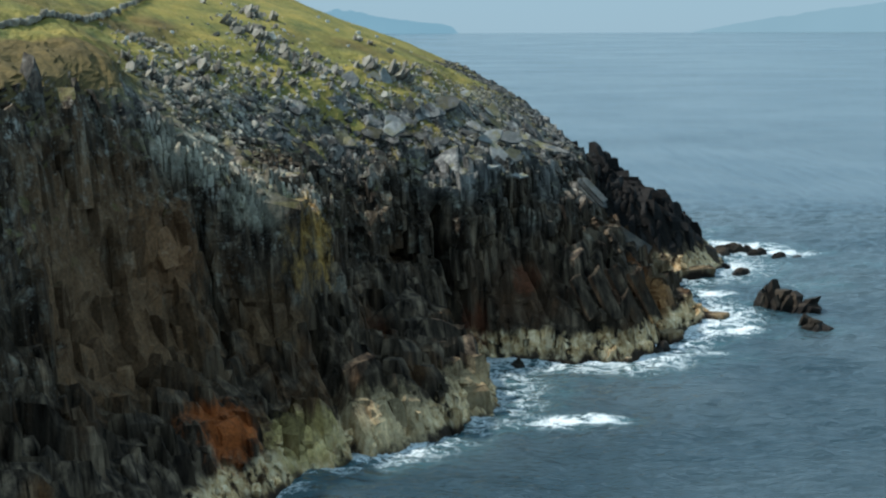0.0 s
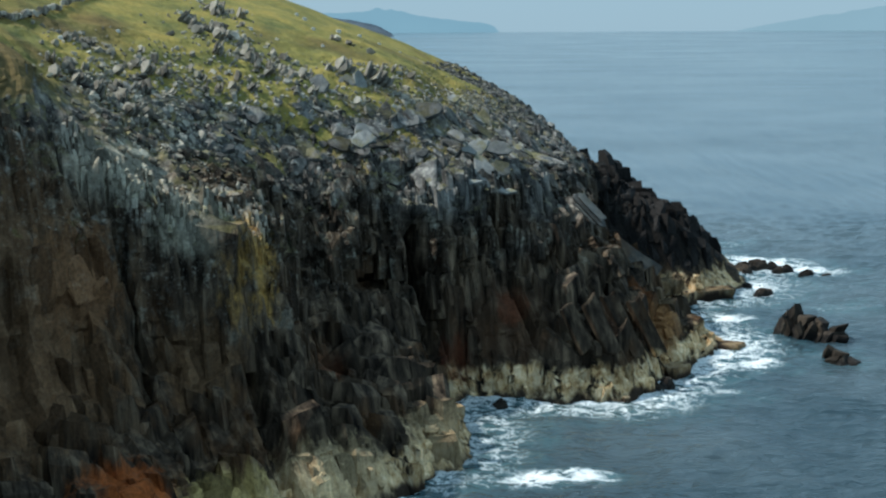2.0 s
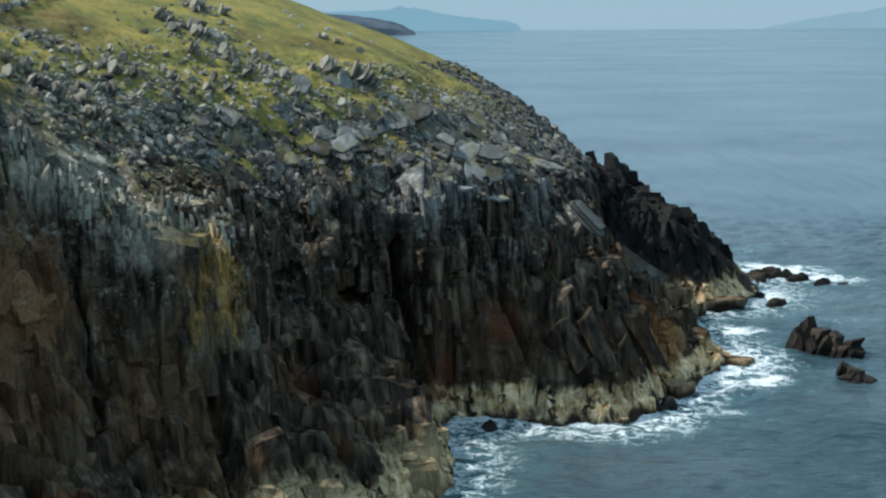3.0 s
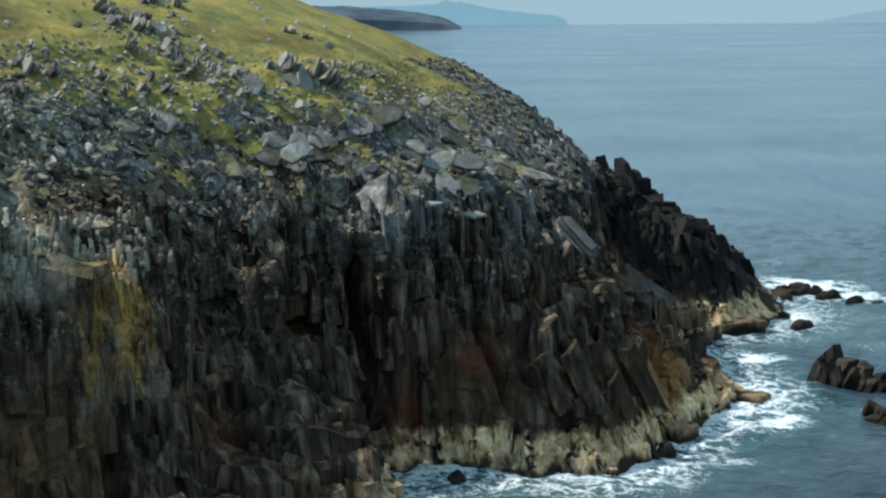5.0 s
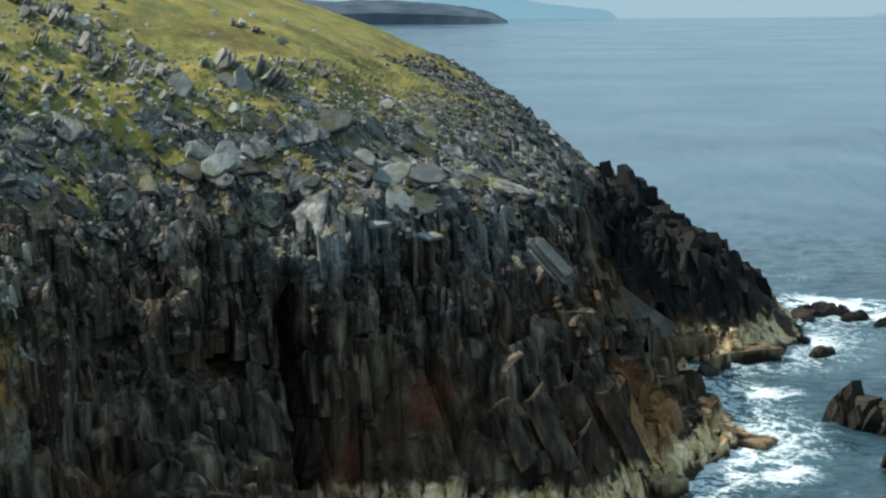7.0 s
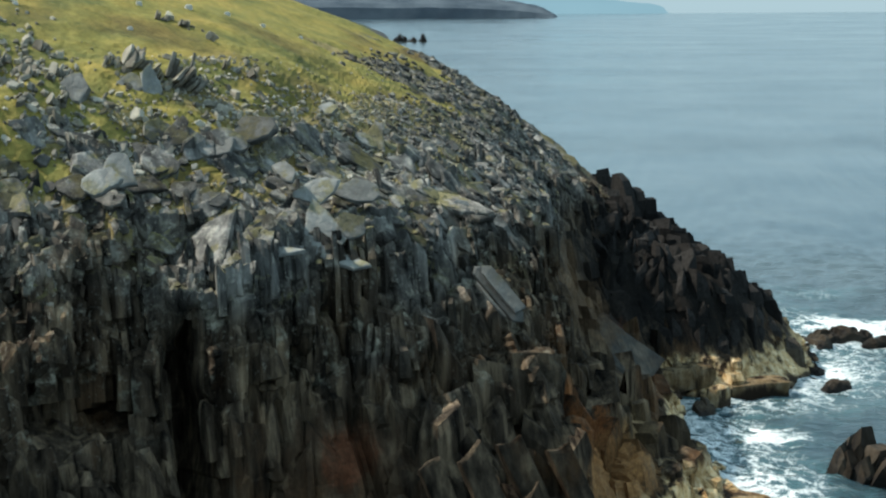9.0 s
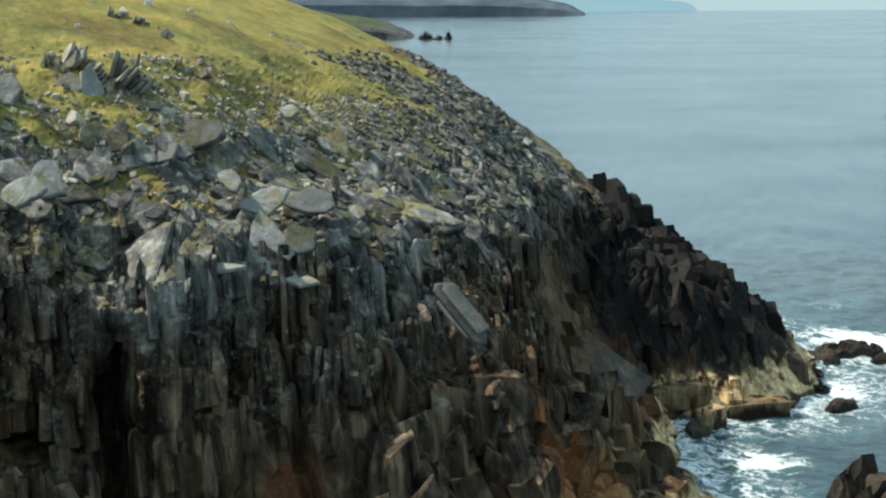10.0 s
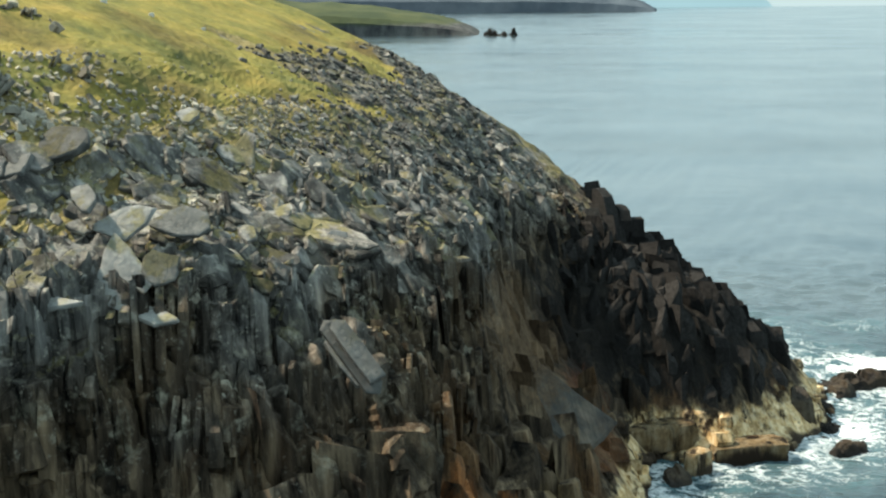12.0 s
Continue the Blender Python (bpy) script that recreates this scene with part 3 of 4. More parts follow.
# ---------------------------------------------------------------- pieces of slate
def tangent_cells(u0, u1, s0, s1):
    """Rows and columns of the sheet in a stretch of it, with the area of each cell as its weight."""
    r = np.where((U >= u0) & (U < u1))[0]
    c = np.where((S >= s0) & (S < s1))[0]
    r, c = r[r < len(U) - 1], c[c < len(S) - 1]
    R, C = np.meshgrid(r, c, indexing="ij")
    a = LAND[R + 1, C] - LAND[R, C]
    b = LAND[R, C + 1] - LAND[R, C]
    return R.ravel(), C.ravel(), np.linalg.norm(np.cross(a, b), axis=-1).ravel()


def washed_out(p):
    """Whether points of the face lie in a gully or in the undercut."""
    q = p @ STRIKE
    out = (np.abs(q - 66.3) < 4.0) & (np.abs(p[:, 2] - 14.6 - 0.25 * (66 - q)) < 1.9)
    for gx, gy, half, deep, low, high in GULLIES:
        out |= (np.abs(q - gx * STRIKE[0] - gy * STRIKE[1] + 0.05 * (p[:, 2] - 10)) < half * 1.5) & (p[:, 2] > low) & (p[:, 2] < high)
    return out


def scatter(rng, count, u0, u1, s0, s1, keep=None):
    R, C, w = tangent_cells(u0, u1, s0, s1)
    if keep is not None:
        w = w * keep(R, C)
    w = w * ~washed_out(LAND[R, C])
    i = rng.choice(len(w), count, p=w / w.sum())
    R, C = R[i], C[i]
    f, g = rng.rand(count, 1), rng.rand(count, 1)
    p = LAND[R, C] * (1 - f) * (1 - g) + LAND[R + 1, C] * f * (1 - g) + LAND[R, C + 1] * (1 - f) * g + LAND[R + 1, C + 1] * f * g
    n = NSOFT[R, C]
    return p, n / np.linalg.norm(n, axis=-1, keepdims=True)


def softened(n, k):
    for _ in range(k):
        n = n.copy()
        n[1:-1] = (n[:-2] + n[1:-1] + n[2:]) / 3
        n[:, 1:-1] = (n[:, :-2] + n[:, 1:-1] + n[:, 2:]) / 3
    return n / np.linalg.norm(n, axis=-1, keepdims=True)


NSOFT = softened(NORM, 6)
_flat = LAND[:, :, :2].reshape(-1, 2)


def ground(x, y):
    """The highest point of the headland near a place of the plan."""
    d = (_flat[:, 0] - x) ** 2 + (_flat[:, 1] - y) ** 2
    i = np.argsort(d)[:6]
    j = i[np.argmax(LAND.reshape(-1, 3)[i, 2])]
    return LAND.reshape(-1, 3)[j], NSOFT.reshape(-1, 3)[j]


def unit(v):
    return v / np.maximum(np.linalg.norm(v, axis=-1, keepdims=True), 1e-9)


def outline(rng, count, sides, square=0.45):
    """Uneven rounded-square outlines, count x sides x 2, within about -1 to 1."""
    ang = (np.arange(sides) + rng.uniform(-0.32, 0.32, (count, sides))) * 2 * np.pi / sides + rng.uniform(0, 6.3, (count, 1))
    k = 5
    way = (np.arange(k) + rng.uniform(-0.42, 0.42, (count, k))) * 2 * np.pi / k + rng.uniform(0, 6.3, (count, 1))
    off = rng.uniform(0.55, 1.0, (count, k))
    lean = np.maximum(np.cos(ang[:, :, None] - way[:, None, :]), 0) / off[:, None, :]
    r = (lean ** 24).sum(-1) ** (-1 / 24) * rng.uniform(0.92, 1.05, (count, sides))
    return np.stack([np.cos(ang) * r, np.sin(ang) * r], -1)


def plates(rng, centre, a, b, c, half, sides=7, bevel=0.14, square=0.45, taper=0.0):
    """Broken slabs: outlines in the plane of a and b, thick along c, with a chipped upper edge. Returns points and faces."""
    n = len(centre)
    o = outline(rng, n, sides, square)
    flat = o[..., :1] * half[:, None, :1] * a[:, None] + o[..., 1:] * half[:, None, 1:2] * b[:, None]
    th = half[:, None, 2:] * c[:, None] * (1 - taper * np.clip(o[..., 1:], -0.3, 1.1))
    lean = rng.uniform(-0.12, 0.12, (n, sides, 1)) * half[:, None, 2:]
    ring0 = centre[:, None] + flat * 0.97 - th
    ring1 = centre[:, None] + flat + th * 0.55 + lean * c[:, None]
    ring2 = centre[:, None] + flat * (1 - bevel * rng.uniform(0.4, 1.6, (n, sides, 1))) + th * rng.uniform(0.85, 1.1, (n, sides, 1))
    pts = np.concatenate([ring0, ring1, ring2], 1)
    faces = []
    k = np.arange(sides)
    k2 = (k + 1) % sides
    sidesq = np.concatenate([np.stack([k, k2, k2 + sides, k + sides], 1), np.stack([k + sides, k2 + sides, k2 + 2 * sides, k + 2 * sides], 1)])
    for i in range(n):
        base = i * 3 * sides
        faces += [tuple(f) for f in (sidesq + base).tolist()]
        faces.append(tuple(range(base + 2 * sides, base + 3 * sides)))
        faces.append(tuple(range(base + sides - 1, base - 1, -1)))
    return pts.reshape(-1, 3), faces


def frames_on(rng, n, tilt):
    """For plates that lie on a slope: two directions in the slope, and its upright, each turned a little."""
    count = len(n)
    c = unit(n + rng.normal(0, tilt, (count, 3)))
    r = unit(rng.normal(0, 1, (count, 3)))
    a = unit(np.cross(c, r))
    return a, np.cross(c, a), c


def frames_of_beds(rng, count, turn=0.10, lean=0.10, swing=0.0):
    """For upright fins: out of the face, up, and across the beds; swing turns some of them to show their broad side."""
    c = unit(STRIKE + OUT * (swing * rng.uniform(-0.2, 1.0, (count, 1))) + rng.normal(0, turn, (count, 3)) * (1, 1, 0.5))
    up = unit(np.array([-0.10, 0.05, 1.0]) + rng.normal(0, lean, (count, 3)))
    up = unit(up - (up * c).sum(-1, keepdims=True) * c)
    a = np.cross(up, c)
    a *= np.sign((a @ OUT))[:, None]
    return a, up, c


def stuff(name, pts, faces, material, label, category, parent=None):
    ob = new(name, mesh_from(name, pts, faces))
    ob.data.materials.append(material)
    ob.parent = parent
    return tagged(ob, label, category, kind="stuff") if parent is None else tagged(ob, label, kind="stuff")


rng = np.random.RandomState(11)

# fins that stand out of the face, too many to count
def fins(count, u0, u1, s0, s1, wide, tall, thick, sink, keep=None, swing=1.1):
    p, n = scatter(rng, count, u0, u1, s0, s1, keep)
    a, b, c = frames_of_beds(rng, count, 0.13, 0.14, swing)
    size = rng.gamma(2.6, 0.40, (count, 1))
    half = np.concatenate([rng.uniform(*wide, (count, 1)) * size, rng.uniform(*tall, (count, 1)) * size, rng.uniform(*thick, (count, 1)) * size**0.7], 1)
    way = unit(a + 0.8 * c * np.sign(c @ OUT)[:, None] * (swing > 0))
    return plates(rng, p - sink * half[:, :1] * way - 0.4 * half[:, 1:2] * b, a, b, c, half, 8, 0.12, 0.5, 0.55)


def bundles(count, u0, u1, s0, s1, wide, tall, thick, sink, keep=None, swing=0.5):
    """Sheaves of thin upright sheets with rounded tops, like the leaves of a book, standing out of the face."""
    p, n = scatter(rng, count, u0, u1, s0, s1, keep)
    a, b, c = frames_of_beds(rng, count, 0.10, 0.13, swing)
    size = rng.gamma(3.2, 0.32, (count, 1))
    half = np.concatenate([rng.uniform(*wide, (count, 1)) * size, rng.uniform(*tall, (count, 1)) * size, rng.uniform(*thick, (count, 1)) * size**0.5], 1)
    leaves = rng.randint(2, 6, count)
    P, A, B, C, H = [], [], [], [], []
    for k in range(5):
        on = leaves > k
        m = on.sum()
        shift = (k - (leaves[on, None] - 1) / 2) * half[on, 2:] * 1.9 * rng.uniform(0.85, 1.25, (m, 1))
        h = half[on] * np.concatenate([rng.uniform(0.75, 1.1, (m, 1)), rng.uniform(0.7, 1.12, (m, 1)), rng.uniform(0.6, 1.15, (m, 1))], 1)
        cc = unit(c[on] + rng.normal(0, 0.05, (m, 3)))
        bb = unit(b[on] - (b[on] * cc).sum(-1, keepdims=True) * cc)
        P.append(p[on] + shift * c[on] - sink * h[:, :1] * a[on] - 0.35 * h[:, 1:2] * b[on] + rng.normal(0, 0.12, (m, 1)) * a[on])
        A.append(np.cross(bb, cc)), B.append(bb), C.append(cc), H.append(h)
    P, A, B, C, H = (np.concatenate(v) for v in (P, A, B, C, H))
    return plates(rng, P, A, B, C, H, 9, 0.10, 0.28, 0.15)


def panels(count, u0, u1, s0, s1, wide, tall, thick, sink):
    """Flat joint faces: slabs that lie in the wall and stand a little proud of it."""
    p, n = scatter(rng, count, u0, u1, s0, s1)
    c = unit(n * (1, 1, 0.35) + rng.normal(0, 0.12, (count, 3)))
    up = unit(np.array([-0.05, 0.05, 1.0]) + rng.normal(0, 0.08, (count, 3)))
    up = unit(up - (up * c).sum(-1, keepdims=True) * c)
    size = rng.gamma(4.0, 0.25, (count, 1))
    half = np.concatenate([rng.uniform(*wide, (count, 1)) * size, rng.uniform(*tall, (count, 1)) * size, rng.uniform(*thick, (count, 1)) * size**0.5], 1)
    return plates(rng, p - sink * half[:, 2:] * c, np.cross(up, c), up, c, half, 7, 0.10, 0.75)


LSOFT = LAND
for _ in range(5):
    LSOFT = LSOFT.copy()
    LSOFT[:, 1:-1] = (LSOFT[:, :-2] + LSOFT[:, 1:-1] + LSOFT[:, 2:]) / 3
    LSOFT[1:-1] = (LSOFT[:-2] + LSOFT[1:-1] + LSOFT[2:]) / 3


def sheet_at(u, s):
    """Points of the softened sheet at the places u, s."""
    r = np.clip(np.interp(u, U, np.arange(len(U))), 0, len(U) - 1.001)
    c = np.clip(s * COLS_BETWEEN, 0, len(S) - 1.001)
    i, j = r.astype(int), c.astype(int)
    f, g = (r - i)[:, None], (c - j)[:, None]
    return LSOFT[i, j] * (1 - f) * (1 - g) + LSOFT[i + 1, j] * f * (1 - g) + LSOFT[i, j + 1] * (1 - f) * g + LSOFT[i + 1, j + 1] * f * g


def palisade(s0, s1, levels, width, tall, proud, deep=1.1, skip=0.1, lean=0.06):
    """Rows of columns, side by side along the face, one row above another, each with its middle, axes and half sizes."""
    P, A, B, C, H = [], [], [], [], []
    for u in levels:
        s = np.linspace(s0, s1, 900)
        line = sheet_at(np.full(900, u), s)
        run = np.r_[0, np.cumsum(np.linalg.norm(np.diff(line[:, :2], axis=0), axis=1))]
        at, x = [], rng.uniform(0, 1)
        wide = []
        while x < run[-1]:
            w = min(width * rng.gamma(4.0, 0.25) + 0.25, 1.7 * width)
            at.append(x + w / 2), wide.append(w)
            x += w * 0.97
        at, wide = np.array(at), np.array(wide)
        k = len(at)
        sc = np.interp(at, run, s)
        uc = u + 0.22 * (smooth_noise(at / 5.0, at * 0 + u * 9, 97) - 0.5) * 2 + rng.normal(0, 0.07, k)
        mid = sheet_at(uc, sc)
        t = sheet_at(uc, sc + 0.12) - sheet_at(uc, sc - 0.12)
        t[:, 2] = 0
        t = unit(t)
        out = np.stack([t[:, 1], -t[:, 0], t[:, 0] * 0], 1)
        turned = rng.normal(0, 0.22, (k, 1))
        c = unit(out + turned * t + (0, 0, 0.06))
        up = unit(np.array([-0.07, 0.03, 1.0]) + rng.normal(0, lean, (k, 3)))
        up = unit(up - (up * c).sum(-1, keepdims=True) * c)
        a = np.cross(up, c)
        half = np.stack([wide / 2 * 1.03, tall * rng.uniform(0.32, 0.68, k), deep * rng.uniform(0.8, 1.2, k)], 1)
        stand = proud * rng.normal(0.35, 0.55, k)
        keep = (rng.rand(k) > skip) & ~washed_out(mid)
        P.append((mid + (stand - half[:, 2])[:, None] * c - 0.3 * half[:, 1:2] * up)[keep])
        A.append(a[keep]), B.append(up[keep]), C.append(c[keep]), H.append(half[keep])
    return [np.concatenate(v) for v in (P, A, B, C, H)]


def columns(r, P, A, B, C, H):
    """Joint-bounded blocks: two faces that meet in an upright arris, a slanting broken top. Returns points and faces."""
    n = len(P)
    arris, wing = r.uniform(-0.75, 0.75, n), r.uniform(0.1, 0.98, (n, 2))
    x = np.stack([-np.ones(n), -np.ones(n), arris, np.ones(n), np.ones(n)], 1)
    c = np.stack([-np.ones(n), wing[:, 0], np.ones(n), wing[:, 1], -np.ones(n)], 1)
    top = 0.84 + r.uniform(-0.42, 0.42, (n, 1)) * x + r.normal(0, 0.05, (n, 5))
    k, rings = 5, []
    for share, narrow, back in ((0.0, 1.0, 0.0), (0.5, 1.0, 0.03), (0.86, 0.97, 0.10), (1.0, 0.84, 0.42)):
        xx = x * narrow * (1 + r.normal(0, 0.05, (n, k)))
        cc = c - back * r.uniform(0.4, 1.6, (n, 1)) * (c + 1) / 2 + r.normal(0, 0.04, (n, k))
        bb = -1 + (top + 1) * share
        rings.append(P[:, None] + xx[..., None] * H[:, None, :1] * A[:, None] + bb[..., None] * H[:, None, 1:2] * B[:, None] + cc[..., None] * H[:, None, 2:] * C[:, None])
    pts = np.concatenate(rings, 1)
    quads = [(q * k + i, q * k + i + 1, (q + 1) * k + i + 1, (q + 1) * k + i) for q in range(3) for i in range(k - 1)]
    faces = []
    for m in range(n):
        z = m * 4 * k
        faces += [tuple(v + z for v in f) for f in quads]
        faces.append(tuple(range(z + 3 * k, z + 4 * k)))
    return pts.reshape(-1, 3), faces


def joined(*lots):
    pts, faces, base = [], [], 0
    for q, f in lots:
        faces += [tuple(v + base for v in t) for t in f]
        pts.append(q)
        base += len(q)
    return np.concatenate(pts), faces


smooth_wall = lambda R, C: np.where((S[C] > 13.3) & (S[C] < 16.2) & (U[R] < 3.45), 0.04, 1.0)
ledge_top = lambda R, C: smooth_wall(R, C) * np.where(terrace[R, C] > 0.72, 1.0, 0.12)
upper = bundles(230, 2.3, 3.55, 5.0, 13.4, (0.5, 0.9), (0.7, 1.3), (0.13, 0.28), 0.55, ledge_top)
single = fins(150, 2.2, 3.6, 5.0, 13.4, (0.5, 1.0), (0.7, 1.4), (0.18, 0.45), 0.6, ledge_top)
left = bundles(130, 2.9, 3.7, 3.4, 7.0, (0.4, 0.8), (0.5, 1.0), (0.12, 0.24), 0.5)
fringe = bundles(240, 2.95, 3.65, 3.3, 5.3, (0.4, 0.8), (0.7, 1.5), (0.10, 0.22), 0.4)
near_wall = joined(columns(rng, *palisade(0.8, 4.6, (1.0, 1.4, 1.8, 2.2, 2.6, 3.0), 2.3, 8.0, 0.9, 1.5, 0.15, 0.05)),
                   columns(rng, *palisade(0.8, 4.6, (1.2, 1.6, 1.9, 2.3, 2.7, 3.1), 0.8, 4.5, 1.2, 0.9, 0.55, 0.05)))
main_low = joined(columns(rng, *palisade(4.6, 13.3, (1.1, 1.45, 1.8, 2.1), 2.5, 6.5, 0.8, 1.4, 0.12, 0.07)),
                  columns(rng, *palisade(4.6, 13.3, (1.3, 1.6, 1.95, 2.15), 0.8, 3.4, 1.1, 0.9, 0.6, 0.07)))
MAIN = palisade(4.6, 13.5, (2.25, 2.45, 2.65, 2.85, 3.05, 3.25, 3.45), 0.85, 3.4, 1.0, 1.0, 0.2)
foot_row = joined(columns(rng, *palisade(3.4, 13.6, (0.66, 0.90), 3.0, 3.4, 0.4, 1.5, 0.12, 0.08)), columns(rng, *palisade(3.4, 13.6, (0.75, 1.0), 1.0, 2.2, 0.7, 0.9, 0.5, 0.12)))
broad = joined(panels(34, 1.1, 2.3, 4.8, 9.2, (0.9, 1.7), (1.4, 2.5), (0.3, 0.5), 0.6), panels(24, 1.0, 2.6, 1.2, 4.4, (1.2, 2.2), (2.0, 3.6), (0.3, 0.5), 0.5))
steps = columns(rng, *palisade(5.0, 12.8, (3.58, 3.74, 3.9, 4.05), 0.5, 1.7, 0.25, 0.6, 0.5, 0.14))
recess = columns(rng, *palisade(13.3, 16.3, (1.3, 1.8, 2.3, 2.8, 3.3), 1.5, 7.5, 0.4, 1.0, 0.05, 0.03))
# the middle of the upper face is built of columns that are pieces of their own, the rest is joined
chosen = np.where((MAIN[0][:, 1] > 149) & (MAIN[0][:, 1] < 178) & (MAIN[0][:, 0] > -12))[0][:290]
others = np.setdiff1d(np.arange(len(MAIN[0])), chosen)
PIECES = [v[chosen] for v in MAIN]
pts, faces = joined(foot_row, recess, broad, steps, near_wall, main_low, columns(rng, *[v[others] for v in MAIN]), upper, single, left)
stuff("fringe_fins", *fringe, MAT_FRINGE, "countless pale lichen-grown fins hanging along the brink", "rock", cliff)
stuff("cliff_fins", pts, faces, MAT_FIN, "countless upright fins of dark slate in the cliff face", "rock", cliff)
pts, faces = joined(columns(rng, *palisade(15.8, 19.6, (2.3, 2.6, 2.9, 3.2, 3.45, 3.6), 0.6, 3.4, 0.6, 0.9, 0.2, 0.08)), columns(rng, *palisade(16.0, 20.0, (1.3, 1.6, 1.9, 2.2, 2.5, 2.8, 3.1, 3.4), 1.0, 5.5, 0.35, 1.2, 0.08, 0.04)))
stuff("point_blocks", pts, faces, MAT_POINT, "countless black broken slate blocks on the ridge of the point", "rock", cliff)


# broken plates over the shoulder of the headland, large near its edge and small higher up
def strewn(count, u0, u1, s0, s1, mean, tilt, flatness, keep, lift=0.4):
    p, n = scatter(rng, count, u0, u1, s0, s1, keep)
    a, b, c = frames_on(rng, n, tilt)
    size = rng.gamma(3.0, mean / 3, (count, 1)) + 0.3 * mean
    half = np.concatenate([size * rng.uniform(0.7, 1.3, (count, 1)), size * rng.uniform(0.5, 1.0, (count, 1)), 0.05 + size * rng.uniform(*flatness, (count, 1))], 1)
    return plates(rng, p + lift * half[:, 2:] * c, a, b, c, half, 6, 0.16)


bare = lambda R, C: (1.02 - np.clip(GRASS[R, C], 0, 1)) * step(3.6, 8.0, S[C])
worn_out = lambda R, C: (1.05 - np.clip(GRASS[R, C], 0, 1)) * (0.15 + (fbm(LAND[R, C, 0] / 5, LAND[R, C, 1] / 5, 93) > 0.47))
pts, faces = joined(strewn(500, 3.1, 4.5, 3.7, 7.2, 0.40, 0.3, (0.12, 0.35), lambda R, C: (1.1 - np.clip(GRASS[R, C], 0, 1))), strewn(420, 3.3, 4.15, 5.0, 16.5, 0.62, 0.13, (0.08, 0.2), bare), strewn(480, 3.9, 4.5, 4.8, 19.0, 0.30, 0.25, (0.10, 0.3), bare), strewn(3000, 3.8, 5.05, 10.4, 19.2, 0.20, 0.25, (0.12, 0.35), bare), strewn(700, 3.3, 4.7, 14.0, 19.4, 0.34, 0.3, (0.15, 0.4), lambda R, C: 1.0 + 0.0 * R))
stuff("broken_plates", pts, faces, MAT_PLATE, "countless broken plates of grey slate over the slope", "rock", cliff)

# short upright fins among the plates
pts, faces = bundles(150, 3.3, 4.3, 6.5, 18.0, (0.4, 0.8), (0.5, 1.0), (0.08, 0.16), 0.0, lambda R, C: (1.0 - np.clip(GRASS[R, C], 0, 1)) * (fbm(LAND[R, C, 0] / 6, LAND[R, C, 1] / 6, 91) > 0.47))
stuff("upright_plates", pts, faces, MAT_FIN, "countless short upright plates of grey slate", "rock", cliff)

# where slate breaks through the turf: place in the plan, plates, spread, seed, size
CROPPING = ((-16.8, 166, 16, (2.2, 1.6), 1, 0.75), (-25, 171.5, 20, (2.8, 2.2), 2, 0.8), (-7.2, 173.0, 5, (0.35, 0.4), 3, 1.3), (-11.5, 172.5, 7, (1.6, 0.9), 4, 0.8),
            (-5.9, 178.5, 6, (1.3, 0.8), 5, 0.55), (-13.5, 163.5, 8, (1.2, 1.0), 6, 0.65), (-31, 141, 20, (2.4, 2.2), 7, 0.75), (-28.5, 147, 16, (2.6, 2.2), 8, 0.7),
            (-21, 160, 14, (2.6, 1.8), 9, 0.7), (-26, 156, 16, (2.6, 2.0), 10, 0.75), (-27, 183, 10, (1.6, 1.4), 11, 0.75), (-12.0, 186.0, 5, (1.1, 0.3), 12, 0.5), (-20, 169, 14, (2.6, 1.8), 13, 0.65), (-34, 152, 12, (2.4, 2.0), 14, 0.6))

# small rubble, also in the thin turf
pts, faces = joined(strewn(1000, 4.1, 4.95, 4.8, 11.0, 0.15, 0.3, (0.15, 0.4), bare, 0.1), strewn(3600, 3.5, 4.95, 4.6, 11.2, 0.085, 0.4, (0.2, 0.5), lambda R, C: (1.08 - np.clip(GRASS[R, C], 0, 1)), 0.3),
                    strewn(700, 4.0, 4.9, 4.4, 10.5, 0.11, 0.5, (0.35, 0.7), lambda R, C: 1.0 * (fbm(LAND[R, C, 0] / 4, LAND[R, C, 1] / 4, 95) > 0.52), 0.3))
more, more_faces = strewn(1100, 4.0, 4.85, 4.0, 10.0, 0.22, 0.6, (0.10, 0.3), worn_out, 0.5)
def by_crops(R, C):
    return sum(np.exp(-((LAND[R, C, 0] - x) / (1.5 * spread[0])) ** 2 - ((LAND[R, C, 1] - y) / (1.8 * spread[1])) ** 2) for x, y, count, spread, seed, big in CROPPING) + 1e-6


pts, faces = joined((pts, faces), (more, more_faces), strewn(1100, 3.9, 5.5, 3.2, 11.0, 0.19, 0.6, (0.25, 0.6), by_crops, 0.4))
stuff("rubble", pts, faces, MAT_SCREE, "pale grey slate rubble lying in thin turf", "rubble")

# worn blocks along the foot of the cliff
p, n = scatter(rng, 330, 0.35, 1.15, 2.0, 19.5)
k = len(p)
a, b, c = frames_of_beds(rng, k, 0.2, 0.25)
size = rng.gamma(4.0, 0.13, (k, 1))
half = np.concatenate([rng.uniform(0.7, 1.2, (k, 1)) * size, rng.uniform(0.6, 1.3, (k, 1)) * size, rng.uniform(0.4, 0.8, (k, 1)) * size], 1)
pts, faces = plates(rng, p, a, b, c, half, 7, 0.3, 0.5)
stuff("foot_blocks", pts, faces, MAT_FIN, "countless worn blocks along the foot of the cliff", "rock", cliff)


